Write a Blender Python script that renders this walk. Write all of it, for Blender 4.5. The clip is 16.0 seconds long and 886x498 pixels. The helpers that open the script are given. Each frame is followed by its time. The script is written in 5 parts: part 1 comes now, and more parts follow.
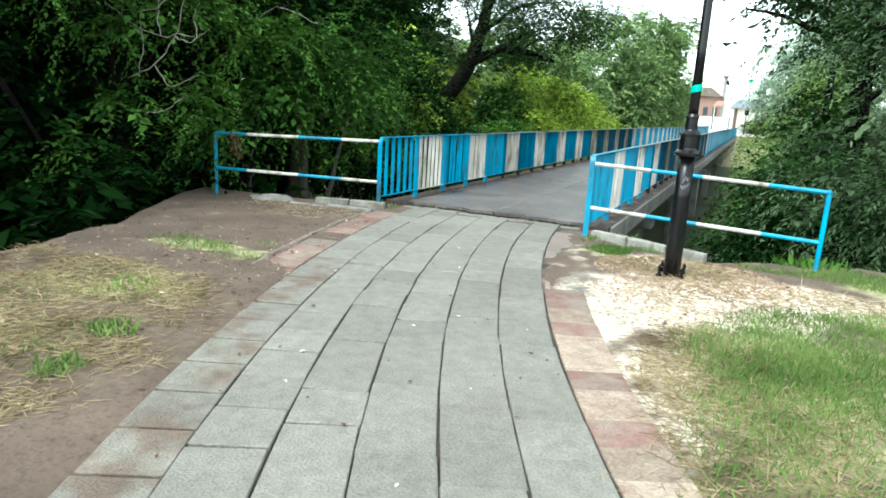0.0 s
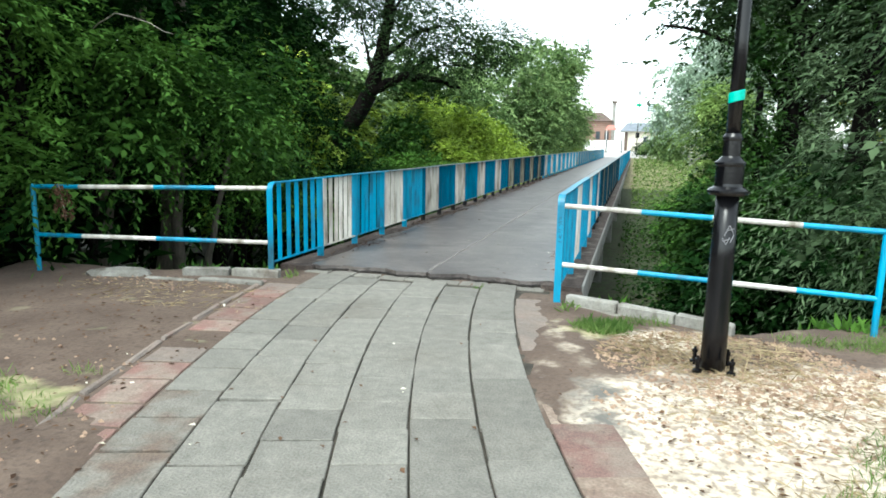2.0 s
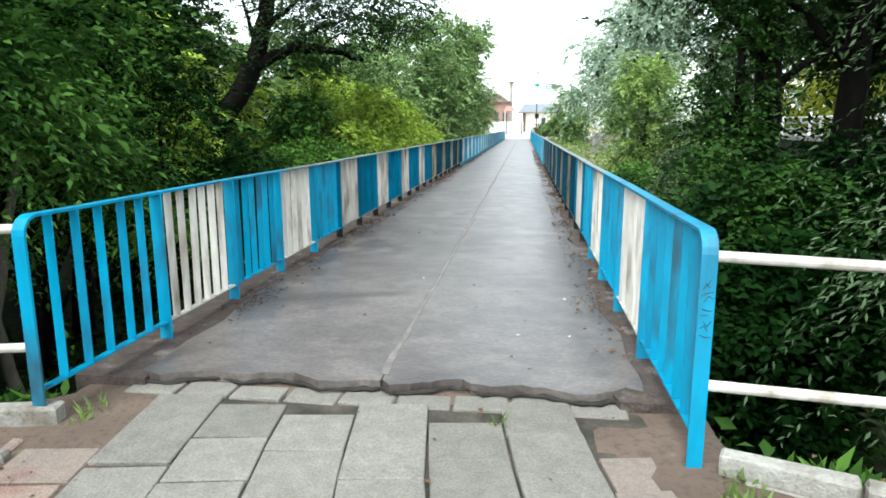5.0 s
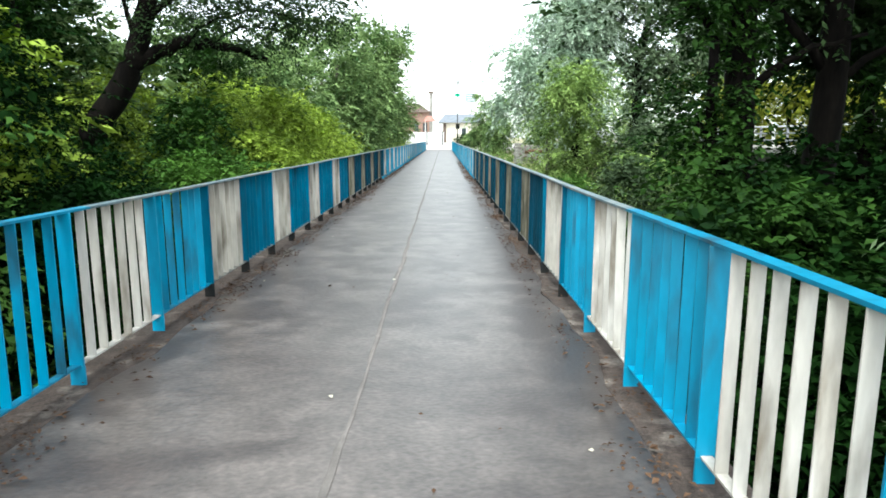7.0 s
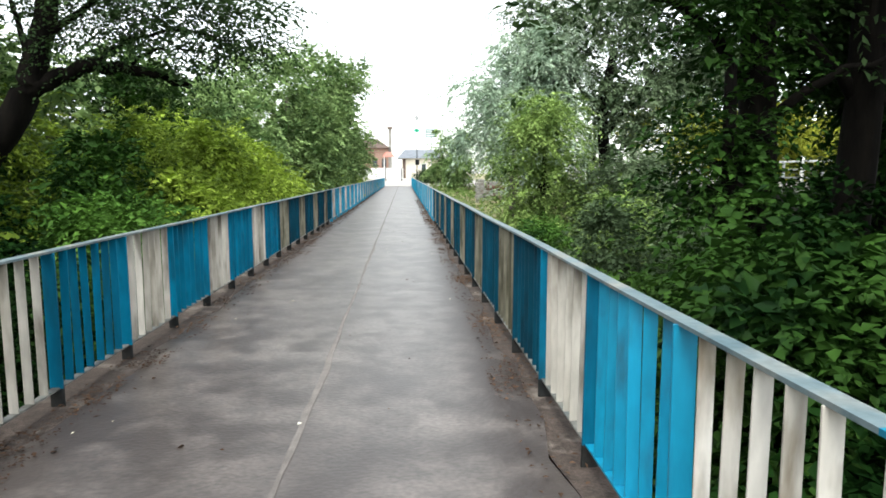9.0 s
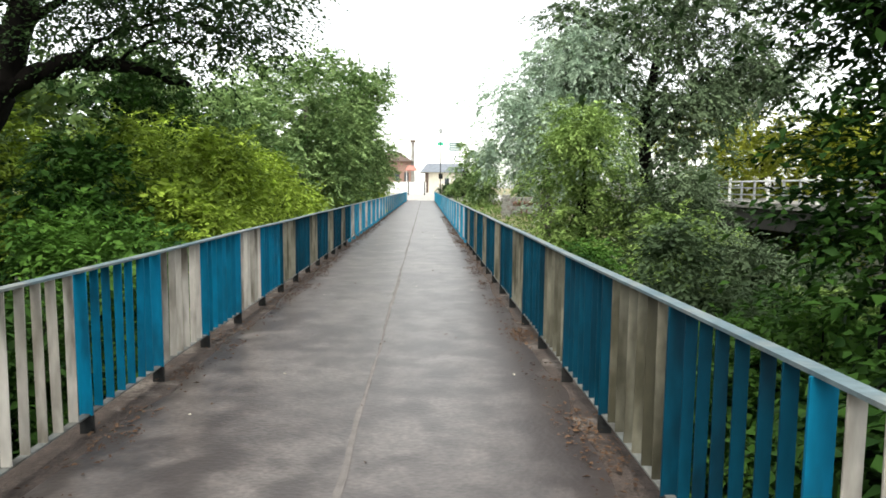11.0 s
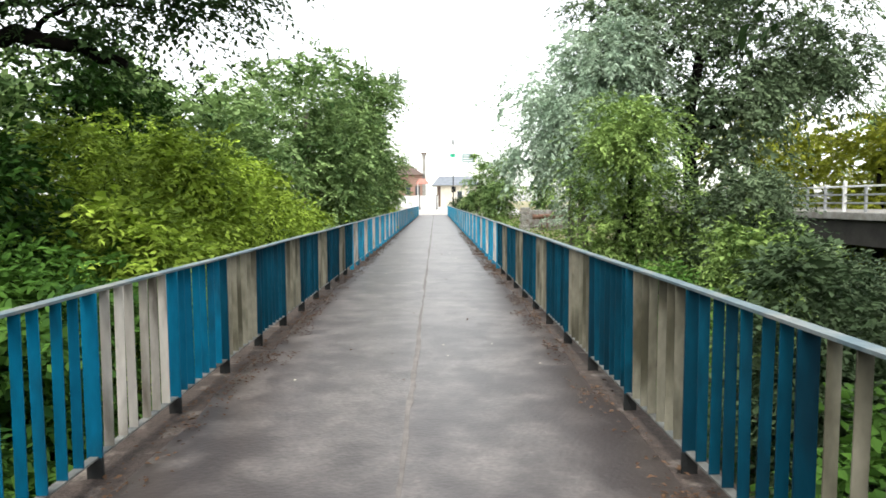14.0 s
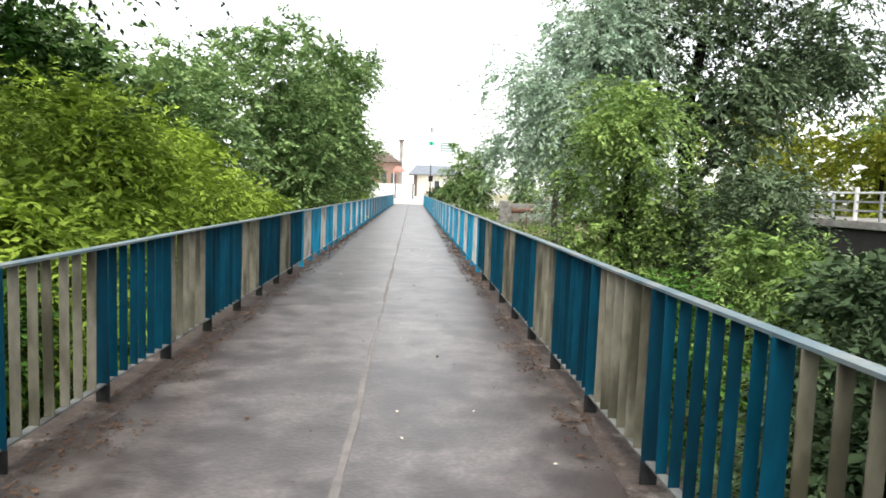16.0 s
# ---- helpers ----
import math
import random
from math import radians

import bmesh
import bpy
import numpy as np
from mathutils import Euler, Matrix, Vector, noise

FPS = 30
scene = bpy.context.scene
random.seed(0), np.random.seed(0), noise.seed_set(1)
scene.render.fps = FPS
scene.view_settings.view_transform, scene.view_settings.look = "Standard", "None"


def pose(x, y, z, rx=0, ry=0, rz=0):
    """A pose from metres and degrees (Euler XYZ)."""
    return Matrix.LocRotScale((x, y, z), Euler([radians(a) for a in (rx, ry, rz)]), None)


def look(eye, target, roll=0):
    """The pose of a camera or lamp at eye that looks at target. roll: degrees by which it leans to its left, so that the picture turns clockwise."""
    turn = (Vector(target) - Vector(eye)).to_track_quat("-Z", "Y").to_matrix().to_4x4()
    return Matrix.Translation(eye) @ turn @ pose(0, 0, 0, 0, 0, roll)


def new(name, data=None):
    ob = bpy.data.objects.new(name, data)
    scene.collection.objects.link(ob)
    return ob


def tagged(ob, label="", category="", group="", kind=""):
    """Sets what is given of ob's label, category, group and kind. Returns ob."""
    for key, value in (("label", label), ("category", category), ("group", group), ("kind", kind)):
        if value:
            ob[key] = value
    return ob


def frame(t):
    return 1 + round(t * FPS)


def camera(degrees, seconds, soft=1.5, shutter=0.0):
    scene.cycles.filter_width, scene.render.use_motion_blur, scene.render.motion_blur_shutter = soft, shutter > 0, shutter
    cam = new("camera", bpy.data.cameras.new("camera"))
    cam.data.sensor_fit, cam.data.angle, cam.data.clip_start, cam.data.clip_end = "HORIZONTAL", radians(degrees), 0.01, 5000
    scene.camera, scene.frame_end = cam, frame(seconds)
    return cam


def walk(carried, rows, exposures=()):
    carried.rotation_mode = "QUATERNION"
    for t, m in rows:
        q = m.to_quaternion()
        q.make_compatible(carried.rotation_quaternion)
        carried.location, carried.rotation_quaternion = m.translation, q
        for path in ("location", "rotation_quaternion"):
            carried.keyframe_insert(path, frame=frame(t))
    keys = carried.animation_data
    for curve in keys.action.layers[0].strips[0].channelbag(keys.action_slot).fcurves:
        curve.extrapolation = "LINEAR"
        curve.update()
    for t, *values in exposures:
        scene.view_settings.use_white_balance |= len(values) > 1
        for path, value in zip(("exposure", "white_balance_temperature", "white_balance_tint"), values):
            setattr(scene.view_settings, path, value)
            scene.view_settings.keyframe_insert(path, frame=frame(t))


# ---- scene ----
cam = camera(68.9, 16.0, soft=1.7)
PATH = [
    (0, (-0.416, 0.338, 1.589), (-1.23, 2.113, 1.158), 3.3),
    (0.5, (-0.722, 0.849, 1.601), (-1.473, 2.653, 1.172), 2.0),
    (1, (-0.988, 1.386, 1.588), (-1.739, 3.2, 1.205), 0.8),
    (1.5, (-1.269, 1.888, 1.556), (-1.999, 3.722, 1.231), 2.6),
    (2, (-1.546, 2.432, 1.559), (-2.098, 4.326, 1.233), 1.1),
    (2.5, (-1.779, 2.955, 1.564), (-2.328, 4.842, 1.193), 2.6),
    (3, (-2.057, 3.506, 1.553), (-2.521, 5.42, 1.203), 1.6),
    (3.5, (-2.287, 4.083, 1.54), (-2.849, 5.971, 1.193), 1.7),
    (4, (-2.543, 4.636, 1.518), (-2.972, 6.569, 1.232), 2.1),
    (4.2, (-2.63, 4.889, 1.527), (-2.981, 6.828, 1.184), 1.1),
    (6.3, (-3.235, 7.472, 1.472), (-3.313, 9.43, 1.07), 0.4),
    (6.5, (-3.245, 7.751, 1.503), (-3.196, 9.706, 1.083), -0.3),
    (7, (-3.249, 8.405, 1.49), (-3.249, 10.376, 1.151), 0.1),
    (7.5, (-3.238, 9.043, 1.509), (-3.24, 11.024, 1.24), 0.6),
    (8, (-3.172, 9.673, 1.515), (-3.131, 11.662, 1.312), 0.7),
    (8.5, (-3.136, 10.3, 1.558), (-3.123, 12.284, 1.306), 2.5),
    (8.7, (-3.103, 10.511, 1.557), (-3.111, 12.501, 1.355), 0.2),
    (9, (-3.108, 10.927, 1.576), (-2.988, 12.909, 1.343), -0.0),
    (9.2, (-3.107, 11.177, 1.558), (-3.044, 13.167, 1.368), 0.7),
    (11.3, (-3.36, 13.682, 1.6), (-3.305, 15.672, 1.41), 0.5),
    (11.5, (-3.401, 13.924, 1.584), (-3.335, 15.914, 1.394), -0.1),
    (12, (-3.443, 14.507, 1.593), (-3.479, 16.494, 1.36), 1.2),
    (12.5, (-3.498, 15.122, 1.567), (-3.453, 17.109, 1.348), 0.3),
    (13, (-3.508, 15.742, 1.546), (-3.525, 17.731, 1.338), 2.3),
    (13.5, (-3.524, 16.342, 1.537), (-3.579, 18.336, 1.391), 1.8),
    (14, (-3.523, 16.972, 1.549), (-3.5, 18.966, 1.402), -0.3),
    (14.5, (-3.505, 17.605, 1.553), (-3.575, 19.599, 1.409), 1.2),
    (15, (-3.511, 18.128, 1.609), (-3.464, 20.119, 1.421), 1.4),
    (15.2, (-3.488, 18.392, 1.578), (-3.428, 20.38, 1.369), 0.5),
    (15.5, (-3.447, 18.715, 1.58), (-3.398, 20.704, 1.378), 0.9),
    (16, (-3.402, 19.346, 1.512), (-3.301, 21.336, 1.336), 2.2),
]
LIGHT = [(0.0, 1.99, 6050, -5), (0.5, 1.87, 6080, -5), (1.0, 1.86, 6100, -4), (4.2, 1.92, 6150, 1), (6.3, 2.18, 6250, 2), (7.0, 2.01, 6280, 1), (8.0, 1.92, 6400, 3), (9.2, 1.81, 6600, 5), (11.5, 1.67, 6800, 6), (13.0, 1.82, 6700, 7), (14.0, 1.78, 6680, 7), (15.0, 1.63, 6680, 7), (16.0, 1.8, 6650, 8)]
walk(cam, [(t, look(eye, target, roll)) for t, eye, target, roll in PATH], LIGHT)

# ---- world, sun and exposure ----
world = bpy.data.worlds.new("overcast_sky")
scene.world = world
world.use_nodes = True
wn = world.node_tree.nodes
wl = world.node_tree.links
sky = wn.new("ShaderNodeTexSky")
sky.sky_type = 'NISHITA'
sky.sun_disc = False
sky.sun_elevation = radians(52)
sky.sun_rotation = radians(200)
sky.dust_density = 1.5
sky.air_density = 1.0
hsv = wn.new("ShaderNodeHueSaturation")
hsv.inputs["Saturation"].default_value = 0.22
wl.new(sky.outputs["Color"], hsv.inputs["Color"])
wl.new(hsv.outputs["Color"], wn["Background"].inputs["Color"])
wn["Background"].inputs["Strength"].default_value = 0.15
SUN = bpy.data.lights.new("sun", 'SUN')
SUN.energy, SUN.angle, SUN.color = 0.75, radians(20), (1.0, 0.97, 0.92)
sun_ob = new("sun", SUN)
sun_ob.matrix_world = look((-8, -26, 60), (0, 0, 5))

# ---- materials ----


def mat(name, c1, c2=None, rough=0.8, metal=0.0, scale=3.0, fine=40.0, fine_amt=0.25, bump=0.2, stain=None, stain_scale=0.8, stain_lo=0.5, stain_hi=0.7, stretch=(1, 1, 1), rnd=0.0, mid=0.15):
    """A procedural surface: two colours in broad patches, a fine grain, stains and relief, all at world size."""
    m = bpy.data.materials.new(name)
    m.use_nodes = True
    nt = m.node_tree
    n, l = nt.nodes, nt.links
    b = n["Principled BSDF"]
    geo = n.new("ShaderNodeNewGeometry")
    mp = n.new("ShaderNodeMapping")
    mp.inputs["Scale"].default_value = stretch
    l.new(geo.outputs["Position"], mp.inputs["Vector"])

    def noisy(sc, detail=4.0):
        t = n.new("ShaderNodeTexNoise")
        t.inputs["Scale"].default_value = sc
        t.inputs["Detail"].default_value = detail
        l.new(mp.outputs["Vector"], t.inputs["Vector"])
        return t.outputs["Fac"]

    def ramp(src, lo, hi):
        r = n.new("ShaderNodeMapRange")
        r.inputs["From Min"].default_value, r.inputs["From Max"].default_value = lo, hi
        l.new(src, r.inputs["Value"])
        return r.outputs["Result"]

    def mix(fac, a, c, mode='MIX'):
        x = n.new("ShaderNodeMix")
        x.data_type, x.blend_type = 'RGBA', mode
        if isinstance(fac, float):
            x.inputs["Factor"].default_value = fac
        else:
            l.new(fac, x.inputs["Factor"])
        for k, v in ((6, a), (7, c)):
            if isinstance(v, tuple):
                x.inputs[k].default_value = (*v, 1)
            else:
                l.new(v, x.inputs[k])
        return x.outputs[2]

    col = mix(ramp(noisy(scale), 0.35, 0.65), c1, c2 or tuple(v * 0.8 for v in c1))
    if stain:
        col = mix(ramp(noisy(stain_scale, 6.0), stain_lo, stain_hi), col, stain)
    mr = n.new("ShaderNodeMapRange")
    mr.inputs["From Min"].default_value, mr.inputs["From Max"].default_value = 0.25, 0.75
    mr.inputs["To Min"].default_value, mr.inputs["To Max"].default_value = 1 - mid, 1 + mid
    l.new(noisy(scale * 5.3, 8.0), mr.inputs["Value"])
    mc = n.new("ShaderNodeCombineColor")
    for k in range(3):
        l.new(mr.outputs["Result"], mc.inputs[k])
    col = mix(1.0, col, mc.outputs["Color"], 'MULTIPLY')
    g = n.new("ShaderNodeMapRange")
    g.inputs["To Min"].default_value, g.inputs["To Max"].default_value = 1 - fine_amt, 1 + fine_amt
    fine_out = noisy(fine, 3.0)
    l.new(fine_out, g.inputs["Value"])
    grey = n.new("ShaderNodeCombineColor")
    for k in range(3):
        l.new(g.outputs["Result"], grey.inputs[k])
    col = mix(1.0, col, grey.outputs["Color"], 'MULTIPLY')
    if rnd:
        oi = n.new("ShaderNodeObjectInfo")
        r = n.new("ShaderNodeMapRange")
        r.inputs["To Min"].default_value, r.inputs["To Max"].default_value = 1 - rnd, 1 + rnd
        l.new(oi.outputs["Random"], r.inputs["Value"])
        gc = n.new("ShaderNodeCombineColor")
        for k in range(3):
            l.new(r.outputs["Result"], gc.inputs[k])
        col = mix(1.0, col, gc.outputs["Color"], 'MULTIPLY')
    l.new(col, b.inputs["Base Color"])
    b.inputs["Roughness"].default_value, b.inputs["Metallic"].default_value = rough, metal
    if bump:
        bp = n.new("ShaderNodeBump")
        bp.inputs["Strength"].default_value, bp.inputs["Distance"].default_value = bump, 0.01
        l.new(fine_out, bp.inputs["Height"])
        l.new(bp.outputs["Normal"], b.inputs["Normal"])
    return m


def leaf_mat(name, dark, light, gloss=0.55, trans=0.3, sheen=0.08):
    m = bpy.data.materials.new(name)
    m.use_nodes = True
    n, l = m.node_tree.nodes, m.node_tree.links
    b = n["Principled BSDF"]
    geo = n.new("ShaderNodeNewGeometry")
    no = n.new("ShaderNodeTexNoise")
    no.inputs["Scale"].default_value = 0.9
    l.new(geo.outputs["Position"], no.inputs["Vector"])
    ad = n.new("ShaderNodeMath")
    ad.operation = 'MULTIPLY_ADD'
    ad.inputs[1].default_value = 0.45
    l.new(geo.outputs["Random Per Island"], ad.inputs[0])
    mr = n.new("ShaderNodeMapRange")
    mr.inputs["From Min"].default_value, mr.inputs["From Max"].default_value = 0.3, 0.7
    mr.inputs["To Min"].default_value, mr.inputs["To Max"].default_value = -0.15, 0.65
    l.new(no.outputs["Fac"], mr.inputs["Value"])
    l.new(mr.outputs["Result"], ad.inputs[2])
    cr = n.new("ShaderNodeMix")
    cr.data_type = 'RGBA'
    cr.inputs[6].default_value, cr.inputs[7].default_value = (*dark, 1), (*light, 1)
    l.new(ad.outputs[0], cr.inputs["Factor"])
    l.new(cr.outputs[2], b.inputs["Base Color"])
    b.inputs["Roughness"].default_value = gloss
    b.inputs["Specular IOR Level"].default_value = sheen
    tr = n.new("ShaderNodeBsdfTranslucent")
    l.new(cr.outputs[2], tr.inputs["Color"])
    ms = n.new("ShaderNodeMixShader")
    ms.inputs["Fac"].default_value = trans
    l.new(b.outputs[0], ms.inputs[1])
    l.new(tr.outputs[0], ms.inputs[2])
    l.new(ms.outputs[0], n["Material Output"].inputs["Surface"])
    return m


M_ASPHALT = mat("worn_asphalt", (0.085, 0.071, 0.065), (0.124, 0.106, 0.097), 0.4, scale=1.1, fine=38, fine_amt=0.75, bump=0.3, stain=(0.048, 0.037, 0.034), stain_scale=1.3, stain_lo=0.49, stain_hi=0.7, stretch=(0.8, 1.1, 1.0), mid=0.36)
M_ASPHALT.node_tree.nodes["Principled BSDF"].inputs["Specular IOR Level"].default_value = 0.8


def dirt_over(m, name, colour, amount):
    """Lay ragged dirt of one colour over a material where the mesh mask of that name says so."""
    n, l = m.node_tree.nodes, m.node_tree.links
    b = n["Principled BSDF"]
    old = b.inputs["Base Color"].links[0].from_socket
    at, geo, no, mr, ad, cl, mx = (n.new("ShaderNode" + k) for k in ("Attribute", "NewGeometry", "TexNoise", "MapRange", "Math", "MapRange", "Mix"))
    at.attribute_name = name
    no.inputs["Scale"].default_value, no.inputs["Detail"].default_value = 3.2, 8.0
    l.new(geo.outputs["Position"], no.inputs["Vector"])
    for k, v in (("From Min", 0.3), ("From Max", 0.7), ("To Min", -0.6), ("To Max", 0.6)):
        mr.inputs[k].default_value = v
    l.new(no.outputs["Fac"], mr.inputs["Value"])
    l.new(at.outputs["Fac"], ad.inputs[0])
    l.new(mr.outputs["Result"], ad.inputs[1])
    for k, v in (("From Min", 0.25), ("From Max", 0.85), ("To Min", 0.0), ("To Max", amount)):
        cl.inputs[k].default_value = v
    l.new(ad.outputs[0], cl.inputs["Value"])
    mx.data_type = 'RGBA'
    l.new(cl.outputs["Result"], mx.inputs["Factor"])
    l.new(old, mx.inputs[6])
    mx.inputs[7].default_value = (*colour, 1)
    l.new(mx.outputs[2], b.inputs["Base Color"])


dirt_over(M_ASPHALT, "damp", (0.040, 0.030, 0.027), 0.92)
M_SEAM = mat("seam_filler", (0.175, 0.158, 0.147), (0.135, 0.121, 0.113), 0.8, scale=2.0, fine=120, mid=0.25)
M_CONCRETE = mat("weathered_concrete", (0.30, 0.295, 0.275), (0.22, 0.21, 0.195), 0.9, scale=2.5, fine=70, fine_amt=0.3, bump=0.5, stain=(0.17, 0.14, 0.12), stain_scale=2.2, rnd=0.08)
M_EDGE = mat("gritty_edge_strip", (0.075, 0.056, 0.047), (0.042, 0.031, 0.026), 0.95, scale=9, fine=60, fine_amt=0.55, bump=1.0, stain=(0.17, 0.145, 0.125), stain_scale=5.0, stain_lo=0.56, stain_hi=0.7, mid=0.35)
M_SLAB = mat("grey_paving_slab", (0.174, 0.164, 0.142), (0.19, 0.179, 0.155), 0.88, scale=2.2, fine=75, fine_amt=0.5, bump=1.0, stain=(0.142, 0.129, 0.108), stain_scale=1.1, stain_lo=0.52, stain_hi=0.78, rnd=0.14, mid=0.18)
M_SLAB_DIRTY = mat("earth_smeared_slab", (0.17, 0.158, 0.136), (0.185, 0.172, 0.148), 0.9, scale=2.2, fine=75, fine_amt=0.5, bump=1.0, stain=(0.125, 0.092, 0.071), stain_scale=3.4, stain_lo=0.44, stain_hi=0.62, rnd=0.12, mid=0.2)
M_DUSTY = mat("dusty_slab", (0.22, 0.172, 0.142), (0.18, 0.15, 0.13), 0.92, scale=4, fine=80, fine_amt=0.4, bump=0.8, stain=(0.19, 0.115, 0.098), stain_scale=3.0, stain_lo=0.55, stain_hi=0.72, rnd=0.15)
M_JOINT = mat("mossy_joint_soil", (0.022, 0.02, 0.014), (0.07, 0.058, 0.044), 0.95, scale=5, fine=60, fine_amt=0.5)
M_REDDIRT = mat("dirt_covered_slab", (0.31, 0.245, 0.19), (0.22, 0.155, 0.12), 0.95, scale=9, fine=60, fine_amt=0.5, bump=0.8, rnd=0.18)
M_RED = mat("red_paving_slab", (0.20, 0.108, 0.09), (0.18, 0.115, 0.096), 0.9, scale=3, fine=80, fine_amt=0.5, bump=0.7, stain=(0.22, 0.17, 0.138), stain_scale=5.0, stain_lo=0.44, stain_hi=0.62, rnd=0.16)
M_BLUE = mat("blue_paint", (0.005, 0.27, 0.45), (0.008, 0.21, 0.36), 0.4, scale=3, fine=25, fine_amt=0.18, bump=0.1, stain=(0.02, 0.09, 0.135), stain_scale=6.0, stain_lo=0.53, stain_hi=0.72, stretch=(1, 1, 0.3), rnd=0.16)
M_WHITE = mat("dirty_white_paint", (0.60, 0.58, 0.54), (0.43, 0.405, 0.36), 0.5, scale=4, fine=30, fine_amt=0.18, bump=0.1, stain=(0.19, 0.16, 0.12), stain_scale=7.0, stain_lo=0.5, stain_hi=0.7, stretch=(1, 1, 0.25), rnd=0.14)
# four darker paints: grime, with the trees' shade put into the colour
M_BLUE_SHADE_MID = mat("dulled_blue_paint", (0.001, 0.15, 0.265), (0.002, 0.105, 0.19), 0.5, scale=3, fine=25, fine_amt=0.2, bump=0.1, stain=(0.006, 0.06, 0.10), stain_scale=5.0, stain_lo=0.53, stain_hi=0.73, stretch=(1, 1, 0.3), rnd=0.18)
M_WHITE_SHADE_MID = mat("dulled_white_paint", (0.50, 0.475, 0.43), (0.37, 0.345, 0.30), 0.55, scale=4, fine=30, fine_amt=0.2, bump=0.12, stain=(0.10, 0.085, 0.062), stain_scale=5.5, stain_lo=0.5, stain_hi=0.7, stretch=(1, 1, 0.25), rnd=0.18)
M_BLUE_SHADE_DEEP = mat("grimy_blue_paint", (0.001, 0.052, 0.088), (0.001, 0.034, 0.06), 0.5, scale=3, fine=25, fine_amt=0.25, bump=0.1, stain=(0.003, 0.02, 0.034), stain_scale=4.5, stain_lo=0.5, stain_hi=0.72, stretch=(1, 1, 0.3), rnd=0.2)
M_BLUE_SHADE_DEEP.node_tree.nodes["Principled BSDF"].inputs["Specular IOR Level"].default_value = 0.14
M_BLUE_SHADE_MID.node_tree.nodes["Principled BSDF"].inputs["Specular IOR Level"].default_value = 0.14
M_WHITE_SHADE_DEEP = mat("grimy_white_paint", (0.225, 0.21, 0.16), (0.13, 0.122, 0.086), 0.65, scale=3, fine=30, fine_amt=0.3, bump=0.15, stain=(0.048, 0.044, 0.025), stain_scale=3.0, stain_lo=0.46, stain_hi=0.64, stretch=(1, 1, 0.45), rnd=0.2)
# the highlight line along the bottom rail, put into a pale colour
M_RAIL_BRIGHT = mat("rubbed_bottom_rail", (0.22, 0.22, 0.20), (0.12, 0.135, 0.135), 0.55, scale=6, fine=40, fine_amt=0.25, stain=(0.05, 0.045, 0.036), stain_scale=5.0, stain_lo=0.5, stain_hi=0.68)
# worn paint, greyed further to carry the sky's reflection on the rail
M_RAIL_SKY_GREY = mat("worn_top_rail", (0.16, 0.215, 0.235), (0.10, 0.155, 0.18), 0.5, scale=5, fine=40, fine_amt=0.25, stain=(0.24, 0.25, 0.235), stain_scale=4.0, stain_lo=0.48, stain_hi=0.68)
M_FOOT_BLACK = mat("grime_black_paint", (0.004, 0.006, 0.007), (0.012, 0.011, 0.010), 0.85, scale=9, fine=50, fine_amt=0.4, bump=0.4)
M_BLACK = mat("black_gloss_paint", (0.003, 0.003, 0.004), (0.006, 0.006, 0.007), 0.22, scale=6, fine=60, fine_amt=0.2, bump=0.05)
M_BLACK.node_tree.nodes["Principled BSDF"].inputs["Specular IOR Level"].default_value = 0.35
M_LIP_SHADE = mat("cracked_tar", (0.014, 0.012, 0.011), (0.03, 0.025, 0.021), 0.9, scale=12, fine=60, fine_amt=0.5, bump=0.8)
M_KERB = mat("dirty_kerb_concrete", (0.30, 0.29, 0.262), (0.185, 0.175, 0.152), 0.92, scale=5, fine=70, fine_amt=0.35, bump=0.7, stain=(0.11, 0.092, 0.074), stain_scale=6.0, stain_lo=0.53, stain_hi=0.72, rnd=0.15)
M_TAPE = mat("green_tape", (0.0, 0.45, 0.33), (0.0, 0.38, 0.3), 0.5, scale=9, fine=50)
M_SCUFF = mat("dark_marker", (0.006, 0.04, 0.06), (0.01, 0.05, 0.075), 0.6)
M_SCRIB = mat("pale_scribble", (0.24, 0.235, 0.25), None, 0.6)
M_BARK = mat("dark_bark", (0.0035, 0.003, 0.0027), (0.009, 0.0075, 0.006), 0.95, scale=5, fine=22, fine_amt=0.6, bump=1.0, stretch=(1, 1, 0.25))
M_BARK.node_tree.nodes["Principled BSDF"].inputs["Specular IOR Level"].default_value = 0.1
M_BARKG = mat("grey_bark", (0.13, 0.11, 0.09), (0.08, 0.07, 0.055), 0.95, scale=5, fine=24, fine_amt=0.5, bump=1.0, stretch=(1, 1, 0.25))
M_TWIG = mat("dead_twig", (0.30, 0.27, 0.23), (0.2, 0.18, 0.15), 0.9, scale=8, fine=40)
L_MAPLE = leaf_mat("ash_maple_leaf", (0.048, 0.098, 0.010), (0.50, 0.66, 0.10), 0.6, 0.2)
L_DEEP = leaf_mat("forest_leaf", (0.006, 0.023, 0.005), (0.042, 0.10, 0.016), 0.6, 0.18)
L_WILLOW = leaf_mat("silver_willow_leaf", (0.22, 0.31, 0.22), (0.50, 0.60, 0.46), 0.6, 0.36)
L_WILLOW_G = leaf_mat("grey_willow_leaf", (0.022, 0.042, 0.02), (0.20, 0.27, 0.15), 0.6, 0.16)
L_FAR = leaf_mat("poplar_leaf", (0.05, 0.105, 0.033), (0.33, 0.46, 0.18), 0.6, 0.22)
# near-black leaf: the dense bank's shade is put into its colour
L_FOREST_SHADE = leaf_mat("shaded_forest_leaf", (0.002, 0.009, 0.002), (0.012, 0.04, 0.007), 0.7, 0.08, 0.03)
L_SPRAY = leaf_mat("hanging_spray_leaf", (0.014, 0.05, 0.010), (0.12, 0.25, 0.042), 0.6, 0.25)
